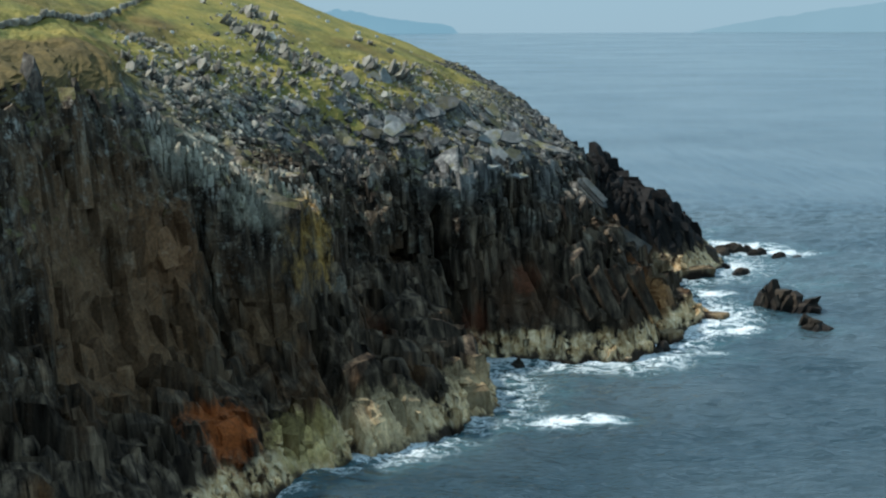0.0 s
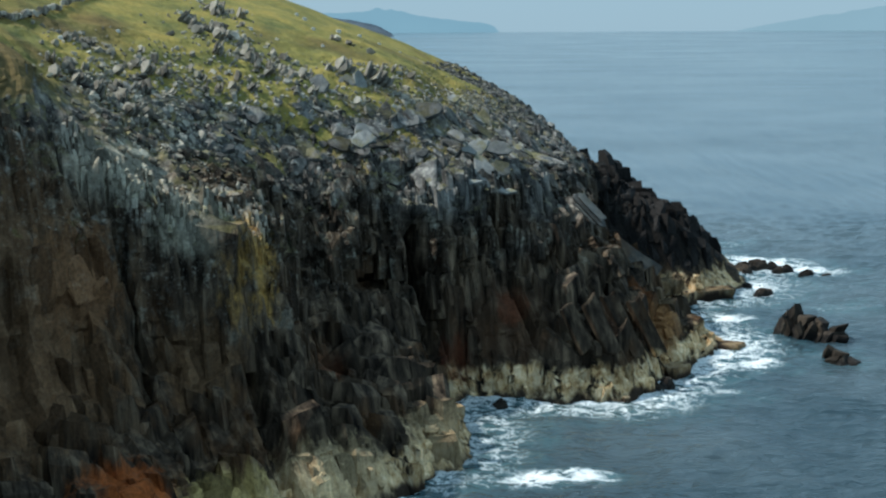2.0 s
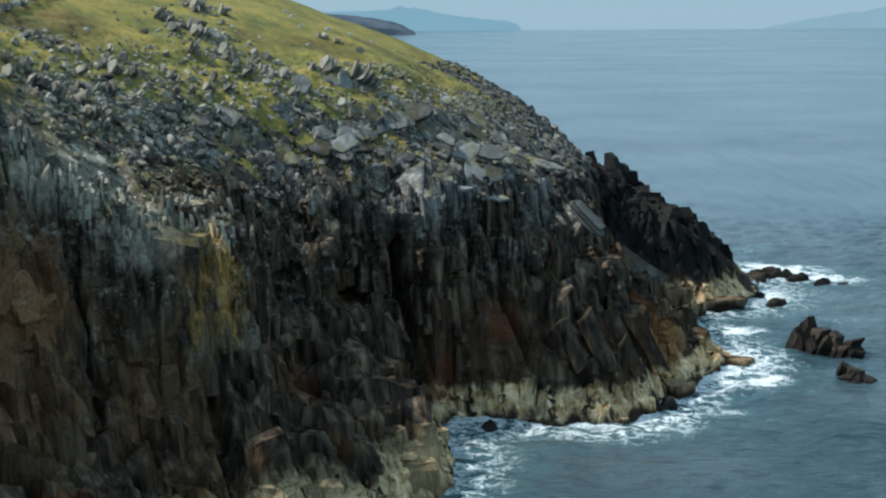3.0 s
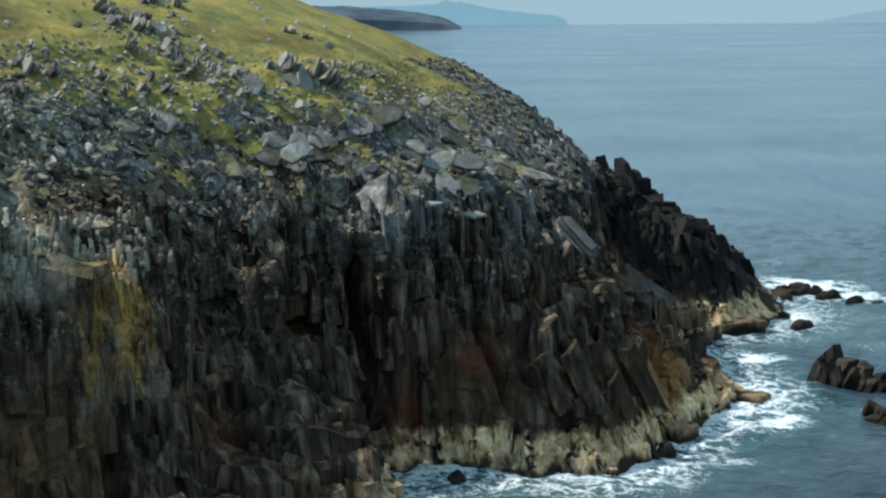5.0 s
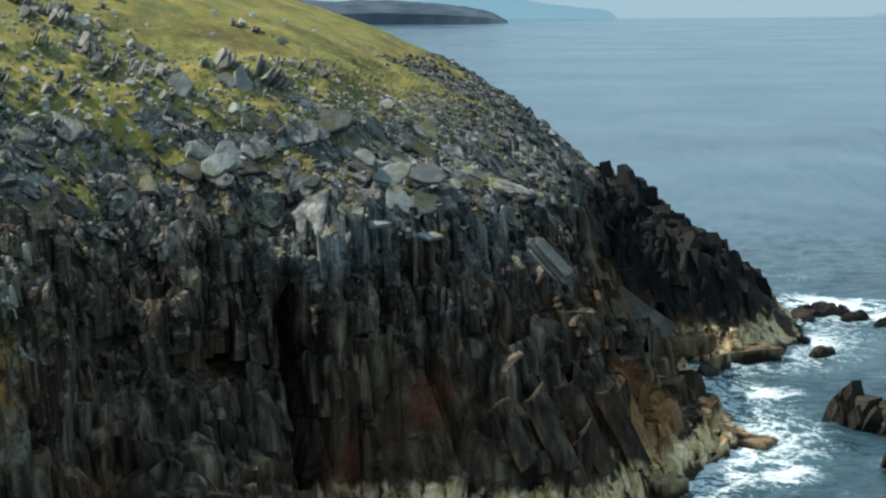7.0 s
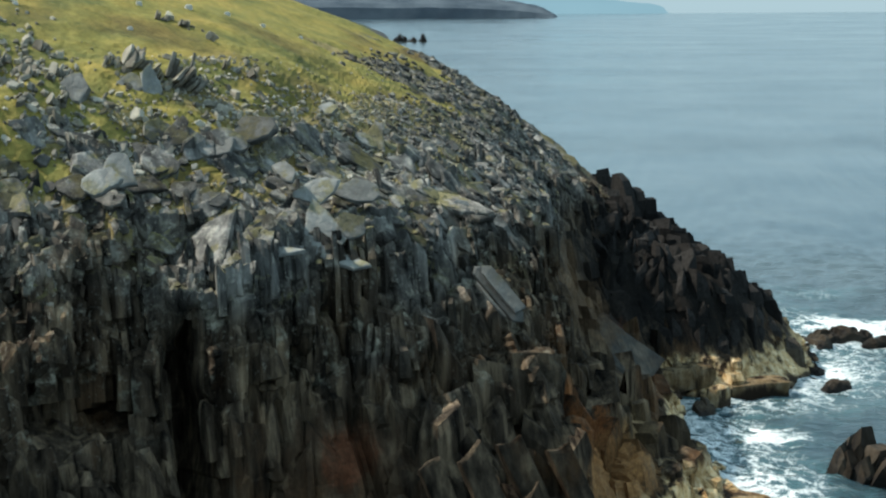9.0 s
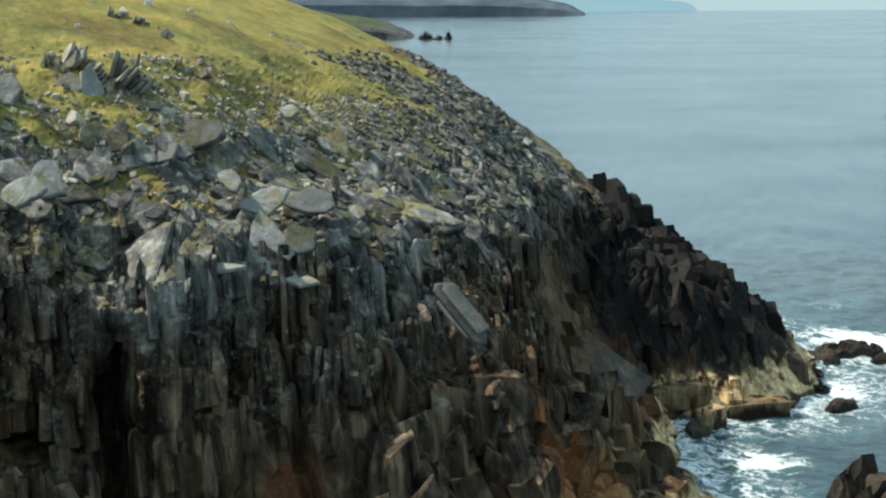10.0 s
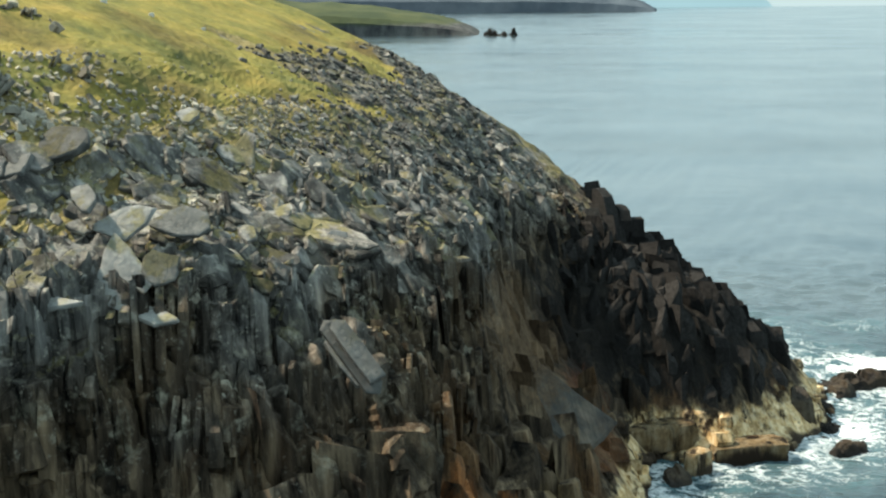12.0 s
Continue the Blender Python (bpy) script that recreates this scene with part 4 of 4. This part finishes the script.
def worn_mesh(name, seed, material, round_=0.0, oblong=False):
    """One worn slab of unit half sizes: an uneven rounded outline, a low dome and soft edges."""
    r = np.random.RandomState(seed)
    sides = 15
    o = outline(r, 1, sides)[0]
    if oblong:
        sides = 8
        o = np.array([(-1, -1), (0.05, -1.04), (1, -0.95), (1.03, 0.1), (0.95, 1), (-0.1, 1.05), (-1, 0.96), (-1.02, -0.1)]) * r.uniform(0.88, 1.06, (sides, 1))
    rings = []
    for scale, high, jitter in ((0.95, -1.0, 0.02), (1.0, -0.2, 0.03), (1.0, 0.6, 0.025), (0.965 - round_, 0.88, 0.02), (0.89 - round_, 0.98, 0.015), (0.45, 1.0, 0.015)):
        rings.append(np.c_[o * scale * (1 + r.normal(0, jitter, (sides, 1))), high + r.normal(0, 0.05, sides) + 0.10 * o[:, 0]])
    pts = np.concatenate(rings + [np.array([[0, 0, 1.0]])])
    faces = []
    for k in range(len(rings) - 1):
        for i in range(sides):
            j = (i + 1) % sides
            faces.append((k * sides + i, k * sides + j, (k + 1) * sides + j, (k + 1) * sides + i))
    last = (len(rings) - 1) * sides
    faces += [(last + i, last + (i + 1) % sides, len(pts) - 1) for i in range(sides)]
    me = mesh_from(name, pts, faces)
    me.materials.append(material)
    return me


SLABS = [worn_mesh("slab", 200 + i, MAT_FLAT, 0.04 * (i % 3)) for i in range(10)]
CROPS = [worn_mesh("slab", 220 + i, MAT_CROP) for i in range(8)]


def placed(ob, centre, a, b, c, half):
    m = Matrix.Identity(4)
    for j, (v, h) in enumerate(zip((a, b, c), half)):
        for i in range(3):
            m[i][j] = float(v[i] * h)
    m.translation = Vector([float(v) for v in centre])
    ob.matrix_world = m
    return ob


# columns of the upper face, each its own piece
COLUMNS = []
for i in range(12):
    e = np.eye(3)[None]
    COLUMNS.append(mesh_from("column", *columns(np.random.RandomState(100 + i), np.zeros((1, 3)), e[:, 0], e[:, 1], e[:, 2], np.ones((1, 3)))))
    COLUMNS[-1].materials.append(MAT_SLAB)
for i, (q, a, b, c, half) in enumerate(zip(*PIECES)):
    placed(part("column", COLUMNS[i % len(COLUMNS)], None, cliff), q, a, b, c, half)

# loose slabs and boulders that lie on the shoulder
p, n = scatter(rng, 270, 3.35, 4.42, 5.5, 14.0, lambda R, C: (1.0 - 0.8 * GRASS[R, C]) * (1.0 - 0.6 * step(10.0, 12.5, S[C])))
a, b, c = frames_on(rng, n, 0.16)
for i in range(len(p)):
    s = 0.75 + rng.gamma(2.0, 0.28)
    half = (s * rng.uniform(0.85, 1.25), s * rng.uniform(0.65, 1.0), min(0.32, s * rng.uniform(0.07, 0.16)))
    slab = new("loose_slab", SLABS[i % len(SLABS)])
    placed(slab, p[i] + 0.55 * half[2] * c[i], a[i], b[i], c[i], half)
    tagged(slab, "broken slab of grey slate lying on the slope", "rock", "loose slabs on the shoulder")


def lay_slab(x, y, half, seed, normal, label, sink=0.2, height=None, length=None):
    """A single large slab: its middle in the plan, half sizes, and the way its upper face looks."""
    g, _ = ground(x, y)
    r = np.random.RandomState(seed)
    c = unit(np.array(normal, float))
    a = unit(np.cross(c, unit(r.normal(0, 1, 3))))
    if abs(normal[2]) < 0.9:
        a = unit(np.cross((0, 0, 1.0), c))
    b = np.cross(c, a)
    if length is not None:
        b = unit(np.array(length, float))
        b = unit(b - (b @ c) * c)
        a = np.cross(b, c)
    z = g[2] if height is None else height + (0.3 if height > 15 else 0.0)
    ob = new("slate_slab", worn_mesh("slab", seed, MAT_HERO if z > 12 else MAT_RAMP if seed == 314 else MAT_FLAT, 0.0, length is not None))
    half = (half[0] * 0.86, half[1] * 0.86, half[2] * (0.65 if z > 21 else 1.0))
    placed(ob, np.array([x, y, z]) + c * half[2] * (1 - sink), a, b, c, half)
    return tagged(ob, label, "rock")


BIG = "large smooth grey slate slab lying tilted on the cliff's shoulder"
for x, y, z, half, nrm, seed in ((5.2, 164.5, 24.0, (1.9, 2.4, 0.2), (0.25, -0.72, 0.65), 301), (7.0, 165.6, 24.4, (1.2, 1.7, 0.24), (0.35, -0.65, 0.68), 302),
                                 (3.7, 167.2, 26.4, (1.9, 1.7, 0.26), (0.1, -0.7, 0.7), 303), (6.2, 169.6, 26.3, (2.1, 1.6, 0.26), (0.2, -0.62, 0.74), 304),
                                 (3.2, 160.2, 23.4, (1.9, 1.0, 0.22), (0.0, -0.35, 0.94), 305), (6.8, 164.0, 22.2, (1.9, 1.0, 0.25), (0.1, -0.4, 0.9), 321), (-1.4, 171.0, 30.2, (2.5, 2.0, 0.42), (-0.1, -0.62, 0.78), 306),
                                 (-3.6, 168.4, 29.0, (2.1, 1.4, 0.45), (-0.1, -0.5, 0.86), 307), (-4.6, 170.6, 30.2, (1.7, 1.2, 0.3), (0.2, -0.4, 0.88), 308), (1.9, 167.0, 27.9, (1.7, 0.9, 0.3), (0.0, -0.45, 0.9), 322),
                                 (-20.4, 148.4, 27.9, (1.9, 1.2, 0.5), (0.15, -0.6, 0.78), 309), (-21.6, 149.6, 29.2, (1.5, 1.1, 0.4), (0.0, -0.6, 0.8), 310),
                                 (15.3, 189.6, 22.2, (1.6, 2.0, 0.3), (0.40, -0.78, 0.5), 311), (11.9, 179.0, 23.6, (1.7, 1.6, 0.3), (0.3, -0.75, 0.6), 312), (0.9, 183.0, 31.0, (1.3, 1.0, 0.25), (0.1, -0.6, 0.78), 323),
                                 (-7.3, 157.6, 28.2, (1.7, 1.4, 0.35), (0.1, -0.75, 0.65), 315), (-7.8, 161.3, 28.5, (1.6, 1.7, 0.35), (0.3, -0.7, 0.65), 316), (-1.9, 163.4, 26.2, (1.5, 0.9, 0.35), (0.0, -0.7, 0.7), 324),
                                 (-13.4, 167.2, 33.4, (1.6, 1.5, 0.5), (0.0, -0.85, 0.5), 325), (-10.8, 170.6, 33.5, (1.5, 1.4, 0.4), (0.15, -0.8, 0.6), 326), (-9.1, 171.0, 33.6, (1.2, 1.7, 0.3), (0.5, -0.75, 0.45), 327)):
    lay_slab(x, y, half, seed, nrm, BIG if z > 15 else "long dark slate slab leaning against the foot of the cliff", 0.2, z)


lay_slab(23.9, 194.2, (2.4, 4.1, 0.5), 314, (0.36, -0.62, 0.70), "broad smooth grey slab sloping down to the water", 0.2, 9.4, (0.66, -0.1, -0.5))
for x, y, z, half, seed in ((19.8, 160.0, 8.3, (1.05, 4.4, 0.4), 317), (17.2, 157.7, 8.8, (1.15, 3.8, 0.4), 318), (22.6, 162.6, 7.6, (1.0, 4.0, 0.4), 319), (14.6, 156.6, 8.8, (1.0, 3.2, 0.4), 320)):
    lay_slab(x, y, half, seed, (0.42, -0.78, 0.35), "long dark slate slab leaning against the foot of the cliff", 0.3, z, (0.45, -0.2, -0.85))
for x, y, z, half, turn, seed in ((29.6, 210.6, 3.9, (2.9, 1.6, 1.1), 24, 341), (36.8, 211.4, 2.6, (3.3, 1.6, 0.9), 20, 342), (33.0, 206.5, 2.6, (0.9, 0.8, 1.4), 40, 344),
                                  (26.4, 165.0, 2.6, (1.4, 1.2, 0.9), 40, 346), (33.6, 178.9, 2.1, (2.6, 1.3, 0.8), -30, 348)):
    w = radians(turn)
    placed(part("ledge", worn_mesh("ledge", seed, MAT_LEDGE, 0.0, True), None, cliff), (x, y, z - 0.55), np.array((math.cos(w), math.sin(w), 0.0)), np.array((-math.sin(w), math.cos(w), 0.0)), np.array((0.0, 0.0, 1.0)), half)


for k, (dx, dz) in enumerate(((0, 0), (0.35, 0.28), (-0.25, -0.3))):
    lay_slab(16.6 + dx, 168.0, (0.72 - 0.1 * k, 2.7 - 0.4 * k, 0.13), 330 + k, (0.42, -0.62, 0.66), "pale thin slate slab propped on the face", 0.2, 19.5 + dz, (0.48, -0.05, -0.88))


def outcrop(x, y, count, spread, seed, lean=(0.5, -0.05, 0.8), big=1.0):
    """A stand of leaning slate plates that breaks through the turf."""
    r = np.random.RandomState(seed)
    g, nrm = ground(x, y)
    root = new("rock_outcrop")
    root.location = Vector([float(v) for v in g])
    tagged(root, "grey outcrop of leaning slate plates standing in turf", "rock outcrop", "outcrops in the turf")
    bpy.context.view_layer.update()
    for i in range(max(3, int(count * 0.62))):
        dx, dy = r.normal(0, spread[0]), r.normal(0, spread[1])
        q, _ = ground(x + dx, y + dy)
        b = unit(np.array(lean) + r.normal(0, 0.20, 3))
        c = unit(np.array((-0.55, -0.62, 0.5)) + r.normal(0, 0.22, 3))
        c = unit(c - (c @ b) * b)
        a = np.cross(b, c)
        s = r.uniform(0.5, 1.25) * big
        leaves = r.randint(2, 6)
        for k in range(leaves):
            half = np.array((r.uniform(0.6, 1.05), r.uniform(0.75, 1.3), r.uniform(0.08, 0.17))) * s
            ob = part("slab", CROPS[(seed + i * 3 + k) % len(CROPS)], None, root)
            at = q + b * half[1] * 0.45 + c * (k - leaves / 2) * 0.32 * s + a * r.normal(0, 0.15)
            m = placed(ob, at, a, b, c, half).matrix_world.copy()
            ob.matrix_basis = Matrix.Translation(-root.location) @ m


for x, y, count, spread, seed, big in CROPPING:
    outcrop(x, y, count, spread, seed, big=big)


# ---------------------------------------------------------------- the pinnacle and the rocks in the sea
# the ridge's shade is painted into its dark slate too
MAT_RIDGE = rock_material("slate_ridge", "object", soak_shade=0.93)


def blade_rock(name, blades, label, category="rock", group="", material=MAT_SLAB, lean=0.0, taper=0.5, bevel=0.24):
    """A rock of upright blades: each is x, y, foot, top, half length along the beds, half thickness."""
    r = np.random.RandomState(int(abs(blades[0][0] * 37 + blades[0][1] * 11)))
    root = new(name)
    root.location = (blades[0][0], blades[0][1], blades[0][2])
    tagged(root, label, category, group)
    for x, y, foot, top, long, thick in blades:
        a, b, c = frames_of_beds(r, 1, 0.14, 0.12)
        if lean:
            b = unit(b - lean * c)
            c = unit(c - (c * b).sum() * b)
        half = np.array([[long, (top - foot) / 2 * 1.08, thick * 1.7]])
        q, f = plates(r, np.array([[x, y, (foot + top) / 2]]) - np.array(root.location), a, b, c, half, 9, bevel, 0.7, taper)
        part("blade", mesh_from("blade", q, f), material, root)
    return root


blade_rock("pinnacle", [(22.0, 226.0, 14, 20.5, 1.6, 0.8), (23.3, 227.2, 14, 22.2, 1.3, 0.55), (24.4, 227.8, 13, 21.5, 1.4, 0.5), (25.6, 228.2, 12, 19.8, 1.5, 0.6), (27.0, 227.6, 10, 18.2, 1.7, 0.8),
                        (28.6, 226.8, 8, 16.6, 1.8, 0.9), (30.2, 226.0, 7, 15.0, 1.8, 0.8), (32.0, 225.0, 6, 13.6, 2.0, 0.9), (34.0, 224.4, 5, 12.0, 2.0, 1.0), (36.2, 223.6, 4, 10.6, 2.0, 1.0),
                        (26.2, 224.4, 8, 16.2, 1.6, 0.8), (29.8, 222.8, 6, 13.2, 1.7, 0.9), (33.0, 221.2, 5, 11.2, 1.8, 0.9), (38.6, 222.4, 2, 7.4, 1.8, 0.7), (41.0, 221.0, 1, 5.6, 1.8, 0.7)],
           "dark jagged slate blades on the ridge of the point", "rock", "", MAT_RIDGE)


def sea_rock(x, y, long, wide, high, turn, seed, label):
    """A wave-worn rock: a stepped dome broken along its beds."""
    r = np.random.RandomState(seed)
    rows, cols = 22, 44
    th = np.linspace(0, 2 * np.pi, cols)[None, :]
    ph = np.linspace(0, 1, rows)[:, None]
    rad = np.sin(ph * np.pi / 2) ** 0.8
    lx, ly = np.cos(th) * rad * long, np.sin(th) * rad * wide
    skew = 1 + 0.55 * lx / long
    lz = high * (1 - rad**2.2) * skew - 2.5 * ph**6
    ca, sa = math.cos(radians(turn)), math.sin(radians(turn))
    px, py = x + lx * ca - ly * sa, y + lx * sa + ly * ca
    q = px * STRIKE[0] + py * STRIKE[1]
    w = px * OUT[0] + py * OUT[1]
    b = beds(q, w, 1.1, 3.5, seed) - 0.5
    b2 = beds(q, w, 0.5, 1.6, seed + 5) - 0.5
    inner = (1 - ph**4)
    pz = SEA + lz + inner * (1.5 * b + 0.8 * b2) * high * 0.6
    push = 1 + 0.18 * (fbm(th * 1.3 + 0 * ph, ph * 3 + 0 * th, seed) - 0.5) * 2
    px, py = x + (px - x) * push, y + (py - y) * push
    pts = np.stack([px + 0 * pz, py + 0 * pz, pz], -1)
    me = grid_mesh("sea_rock", pts, smooth=False)
    me.materials.append(MAT_SKERRY)
    return tagged(new("sea_rock", me), label, "rock", "rocks in the sea")


def stacked_rock(start, end, count, high, low, deep, seed, label):
    """A skerry of leaning blocks that stand side by side, high at one end and low at the other."""
    r = np.random.RandomState(seed)
    p0, p1 = np.array((*start, SEA - 1.5)), np.array((*end, SEA - 1.5))
    run = np.linalg.norm(p1 - p0)
    way = (p1 - p0) / run
    root = new("sea_rock")
    root.location = Vector([float(v) for v in p0])
    tagged(root, label, "rock", "rocks in the sea")
    for row in (0, 1):
        for i in range(count):
            f = (i + 0.5 * row + r.uniform(-0.2, 0.2)) / count
            tall = (high + (low - high) * f) * r.uniform(0.72, 1.12) * (1.0 - 0.35 * row) + 1.5
            up = unit(np.array((0, 0, 1.0)) + 0.45 * way + r.normal(0, 0.06, 3))
            c = unit(np.array((way[1], -way[0], 0.0)) + r.normal(0, 0.15, 3))
            c = unit(c - (c @ up) * up)
            if c[1] > 0:
                c = -c
            half = np.array([[run / count * r.uniform(0.55, 0.85), tall / 2, deep * r.uniform(0.7, 1.1)]])
            at = way * run * f + up * tall / 2 + c * row * deep * 0.9
            q, faces = columns(r, at[None], np.cross(up, c)[None], up[None], c[None], half)
            part("block", mesh_from("block", q, faces), MAT_SKERRY, root)
    return root


stacked_rock((42.2, 190.6), (49.4, 185.6), 7, 3.7, 1.1, 1.3, 51, "dark jagged slate rock of leaning blocks standing in surf")
stacked_rock((44.6, 174.0), (47.6, 170.6), 4, 1.9, 0.9, 0.7, 53, "low dark slate rock awash in the sea")
for x, y, l, w, h, turn, seed in ((47.0, 237, 5.0, 2.2, 2.2, 25, 5), (44.2, 231.5, 2.8, 1.8, 2.2, 50, 6), (51.5, 235, 2.6, 1.3, 1.5, 40, 7), (54.6, 232, 1.7, 0.9, 1.0, 30, 8), (57.5, 231, 1.0, 0.6, 0.6, 20, 9), (42.6, 226.6, 2.0, 1.5, 2.0, 30, 19), (45, 215.5, 1.9, 1.1, 1.6, 30, 20), (43.4, 221, 1.4, 1.0, 1.4, 70, 21),
                                  (31.5, 203.8, 1.6, 1.2, 2.2, 60, 13), (6.5, 150.5, 1.6, 1.1, 2.0, 60, 15), (31.5, 180.5, 2.6, 1.4, 1.8, 80, 16),
                                  (24.5, 160.0, 1.6, 1.2, 1.8, 60, 17)):
    sea_rock(x, y, l, w, 0.42 * h, turn, seed, "low worn slate rock in white surf off the point")


MAT_QUARTZ = far_material("pale_quartz", (0.45, 0.44, 0.41), (0.65, 0.64, 0.60), 0.8)
QUARTZ = mesh_from("stone", *plates(np.random.RandomState(5), np.zeros((1, 3)), np.eye(3)[None, 0], np.eye(3)[None, 1], np.eye(3)[None, 2], np.ones((1, 3)), 7, 0.35, 0.3))
QUARTZ.materials.append(MAT_QUARTZ)
for x, y, s in ((-13.5, 193, 0.45), (-16, 188, 0.35), (-11, 197, 0.35), (-18, 194, 0.4), (-9, 201, 0.3), (-20, 200, 0.35), (-24, 186, 0.35), (-6.5, 205, 0.25), (-14, 181, 0.3), (-30, 176, 0.35), (-22, 178, 0.3), (-33, 160, 0.3), (-36, 150, 0.35)):
    g, nn = ground(x, y)
    ob = placed(new("pale_stone", QUARTZ), g + (0, 0, 0.25 * s), np.array((1.0, 0, 0)), np.array((0, 1.0, 0)), np.array((0, 0, 1.0)), (s, 0.7 * s, 0.55 * s))
    tagged(ob, "small white quartz stone lying in the turf", "stone", "white stones in the turf")


# ---------------------------------------------------------------- field wall on the hill
WALL_STONES = [worn_mesh("stone", 260 + i, MAT_WALL_STONE, 0.05) for i in range(6)]
wall_root = new("field_wall")
wall_root.location = (-48, 138, 40)
tagged(wall_root, "low dry-stone field wall of pale stones across the turf", "stone wall")
bpy.context.view_layer.update()
wr = np.random.RandomState(77)
wx = np.interp(np.linspace(0, 1, 150), [0, 0.35, 0.7, 1], [-44.5, -42, -40.5, -39])
wy = np.interp(np.linspace(0, 1, 150), [0, 0.35, 0.7, 1], [131, 140, 152, 183])
for i, (x, y) in enumerate(zip(wx, wy)):
    g, _ = ground(x, y)
    s = wr.uniform(0.26, 0.46)
    a, b, c = frames_on(wr, np.array([[0, 0, 1.0]]), 0.3)
    ob = part("stone", WALL_STONES[i % len(WALL_STONES)], None, wall_root)
    m = placed(ob, np.array([x, y, g[2]]) + (0, 0, 0.6 * s), a[0], b[0], c[0], (s, s * 0.8, s * 0.7)).matrix_world.copy()
    ob.matrix_basis = Matrix.Translation(-Vector(wall_root.location)) @ m


# ---------------------------------------------------------------- far land
def far_land(name, ridge, foot, depth, material, label):
    """A distant headland: a ridge line of (x, y, height) whose cliffs drop to the sea, with land behind."""
    r = np.array(ridge, float)
    t = np.linspace(0, len(r) - 1, 160)
    top = spline(r, t)
    away = unit(top[:, :2] - np.array([20.0, 60.0]))
    out = []
    for k, (back, share) in enumerate(((-0.02, -0.4), (0.0, 0.05), (0.02, 0.45), (0.06, 0.62), (0.2, 0.8), (0.5, 1.0), (1.0, 0.9))):
        rough_edge = (fbm(t * 3.1, t * 0 + k, 61 + k) - 0.5)
        xy = top[:, :2] + away * depth * (back + 0.008 * rough_edge)[:, None]
        out.append(np.c_[xy, foot + top[:, 2] * share * (1 + 0.16 * rough_edge)])
    me = grid_mesh(name, np.array(out), smooth=False)
    me.materials.append(material)
    return tagged(new(name, me), label, "headland", kind="structure")


# the bluish base colour holds some of the distance haze
MAT_DARK_HEAD = far_material("far_dark_head", (0.045, 0.060, 0.078), (0.085, 0.105, 0.125))


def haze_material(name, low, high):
    """Far land seen only as lit air, with that haze painted as glow."""
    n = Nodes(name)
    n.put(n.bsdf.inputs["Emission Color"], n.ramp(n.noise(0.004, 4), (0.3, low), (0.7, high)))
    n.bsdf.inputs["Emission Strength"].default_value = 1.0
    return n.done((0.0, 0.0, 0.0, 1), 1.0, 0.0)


# glow colours set near the sky's, so the haze is painted in
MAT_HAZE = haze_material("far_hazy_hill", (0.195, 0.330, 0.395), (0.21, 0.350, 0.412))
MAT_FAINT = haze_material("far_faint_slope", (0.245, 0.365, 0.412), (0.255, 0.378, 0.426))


def near_head_material():
    n = Nodes("far_green_head")
    z = n.height()
    g = n.ramp(n.noise(0.03, 5), (0.35, (0.035, 0.048, 0.026)), (0.65, (0.062, 0.072, 0.034)))
    rock = n.ramp(n.noise(0.08, 6, 0.7, n.coords((1, 1, 0.3))), (0.35, (0.025, 0.027, 0.03)), (0.65, (0.10, 0.10, 0.095)))
    return n.done(n.mix(n.between(n.math("ADD", z, n.math("MULTIPLY", n.noise(0.05, 4), 8.0)), 19.0, 25.0), rock, g), 0.95, 0.1)


far_land("headland_dark", [(-1500, 3300, 75), (-1100, 3400, 70), (-750, 3450, 62), (-560, 3480, 60), (-430, 3500, 50), (-330, 3515, 34), (-285, 3520, 14), (-270, 3522, 2)], 20.5, 500, MAT_DARK_HEAD,
         "dark distant headland with a flat top over the sea")
far_land("headland_green", [(-862, 1503, 66), (-691, 1589, 57), (-545, 1650, 48), (-435, 1686, 37), (-362, 1701, 26), (-328, 1706, 15), (-311, 1708, 3)], 2.2, 240, near_head_material(),
         "grassy headland with dark low cliffs across the bay")
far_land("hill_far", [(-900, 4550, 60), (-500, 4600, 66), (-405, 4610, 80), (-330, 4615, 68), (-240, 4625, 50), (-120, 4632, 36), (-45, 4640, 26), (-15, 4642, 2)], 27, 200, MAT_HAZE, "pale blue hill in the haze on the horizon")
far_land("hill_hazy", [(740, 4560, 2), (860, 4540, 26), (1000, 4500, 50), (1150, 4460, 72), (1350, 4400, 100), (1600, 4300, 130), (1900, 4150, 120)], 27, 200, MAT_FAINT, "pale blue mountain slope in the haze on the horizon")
for x, y, l, h, seed in ((-297, 1705, 11, 8, 31), (-282, 1701, 8, 5, 32), (-270, 1706, 6, 8, 33)):
    sea_rock(x, y, l, l * 0.5, h, 0, seed, "dark skerry off the grassy headland")
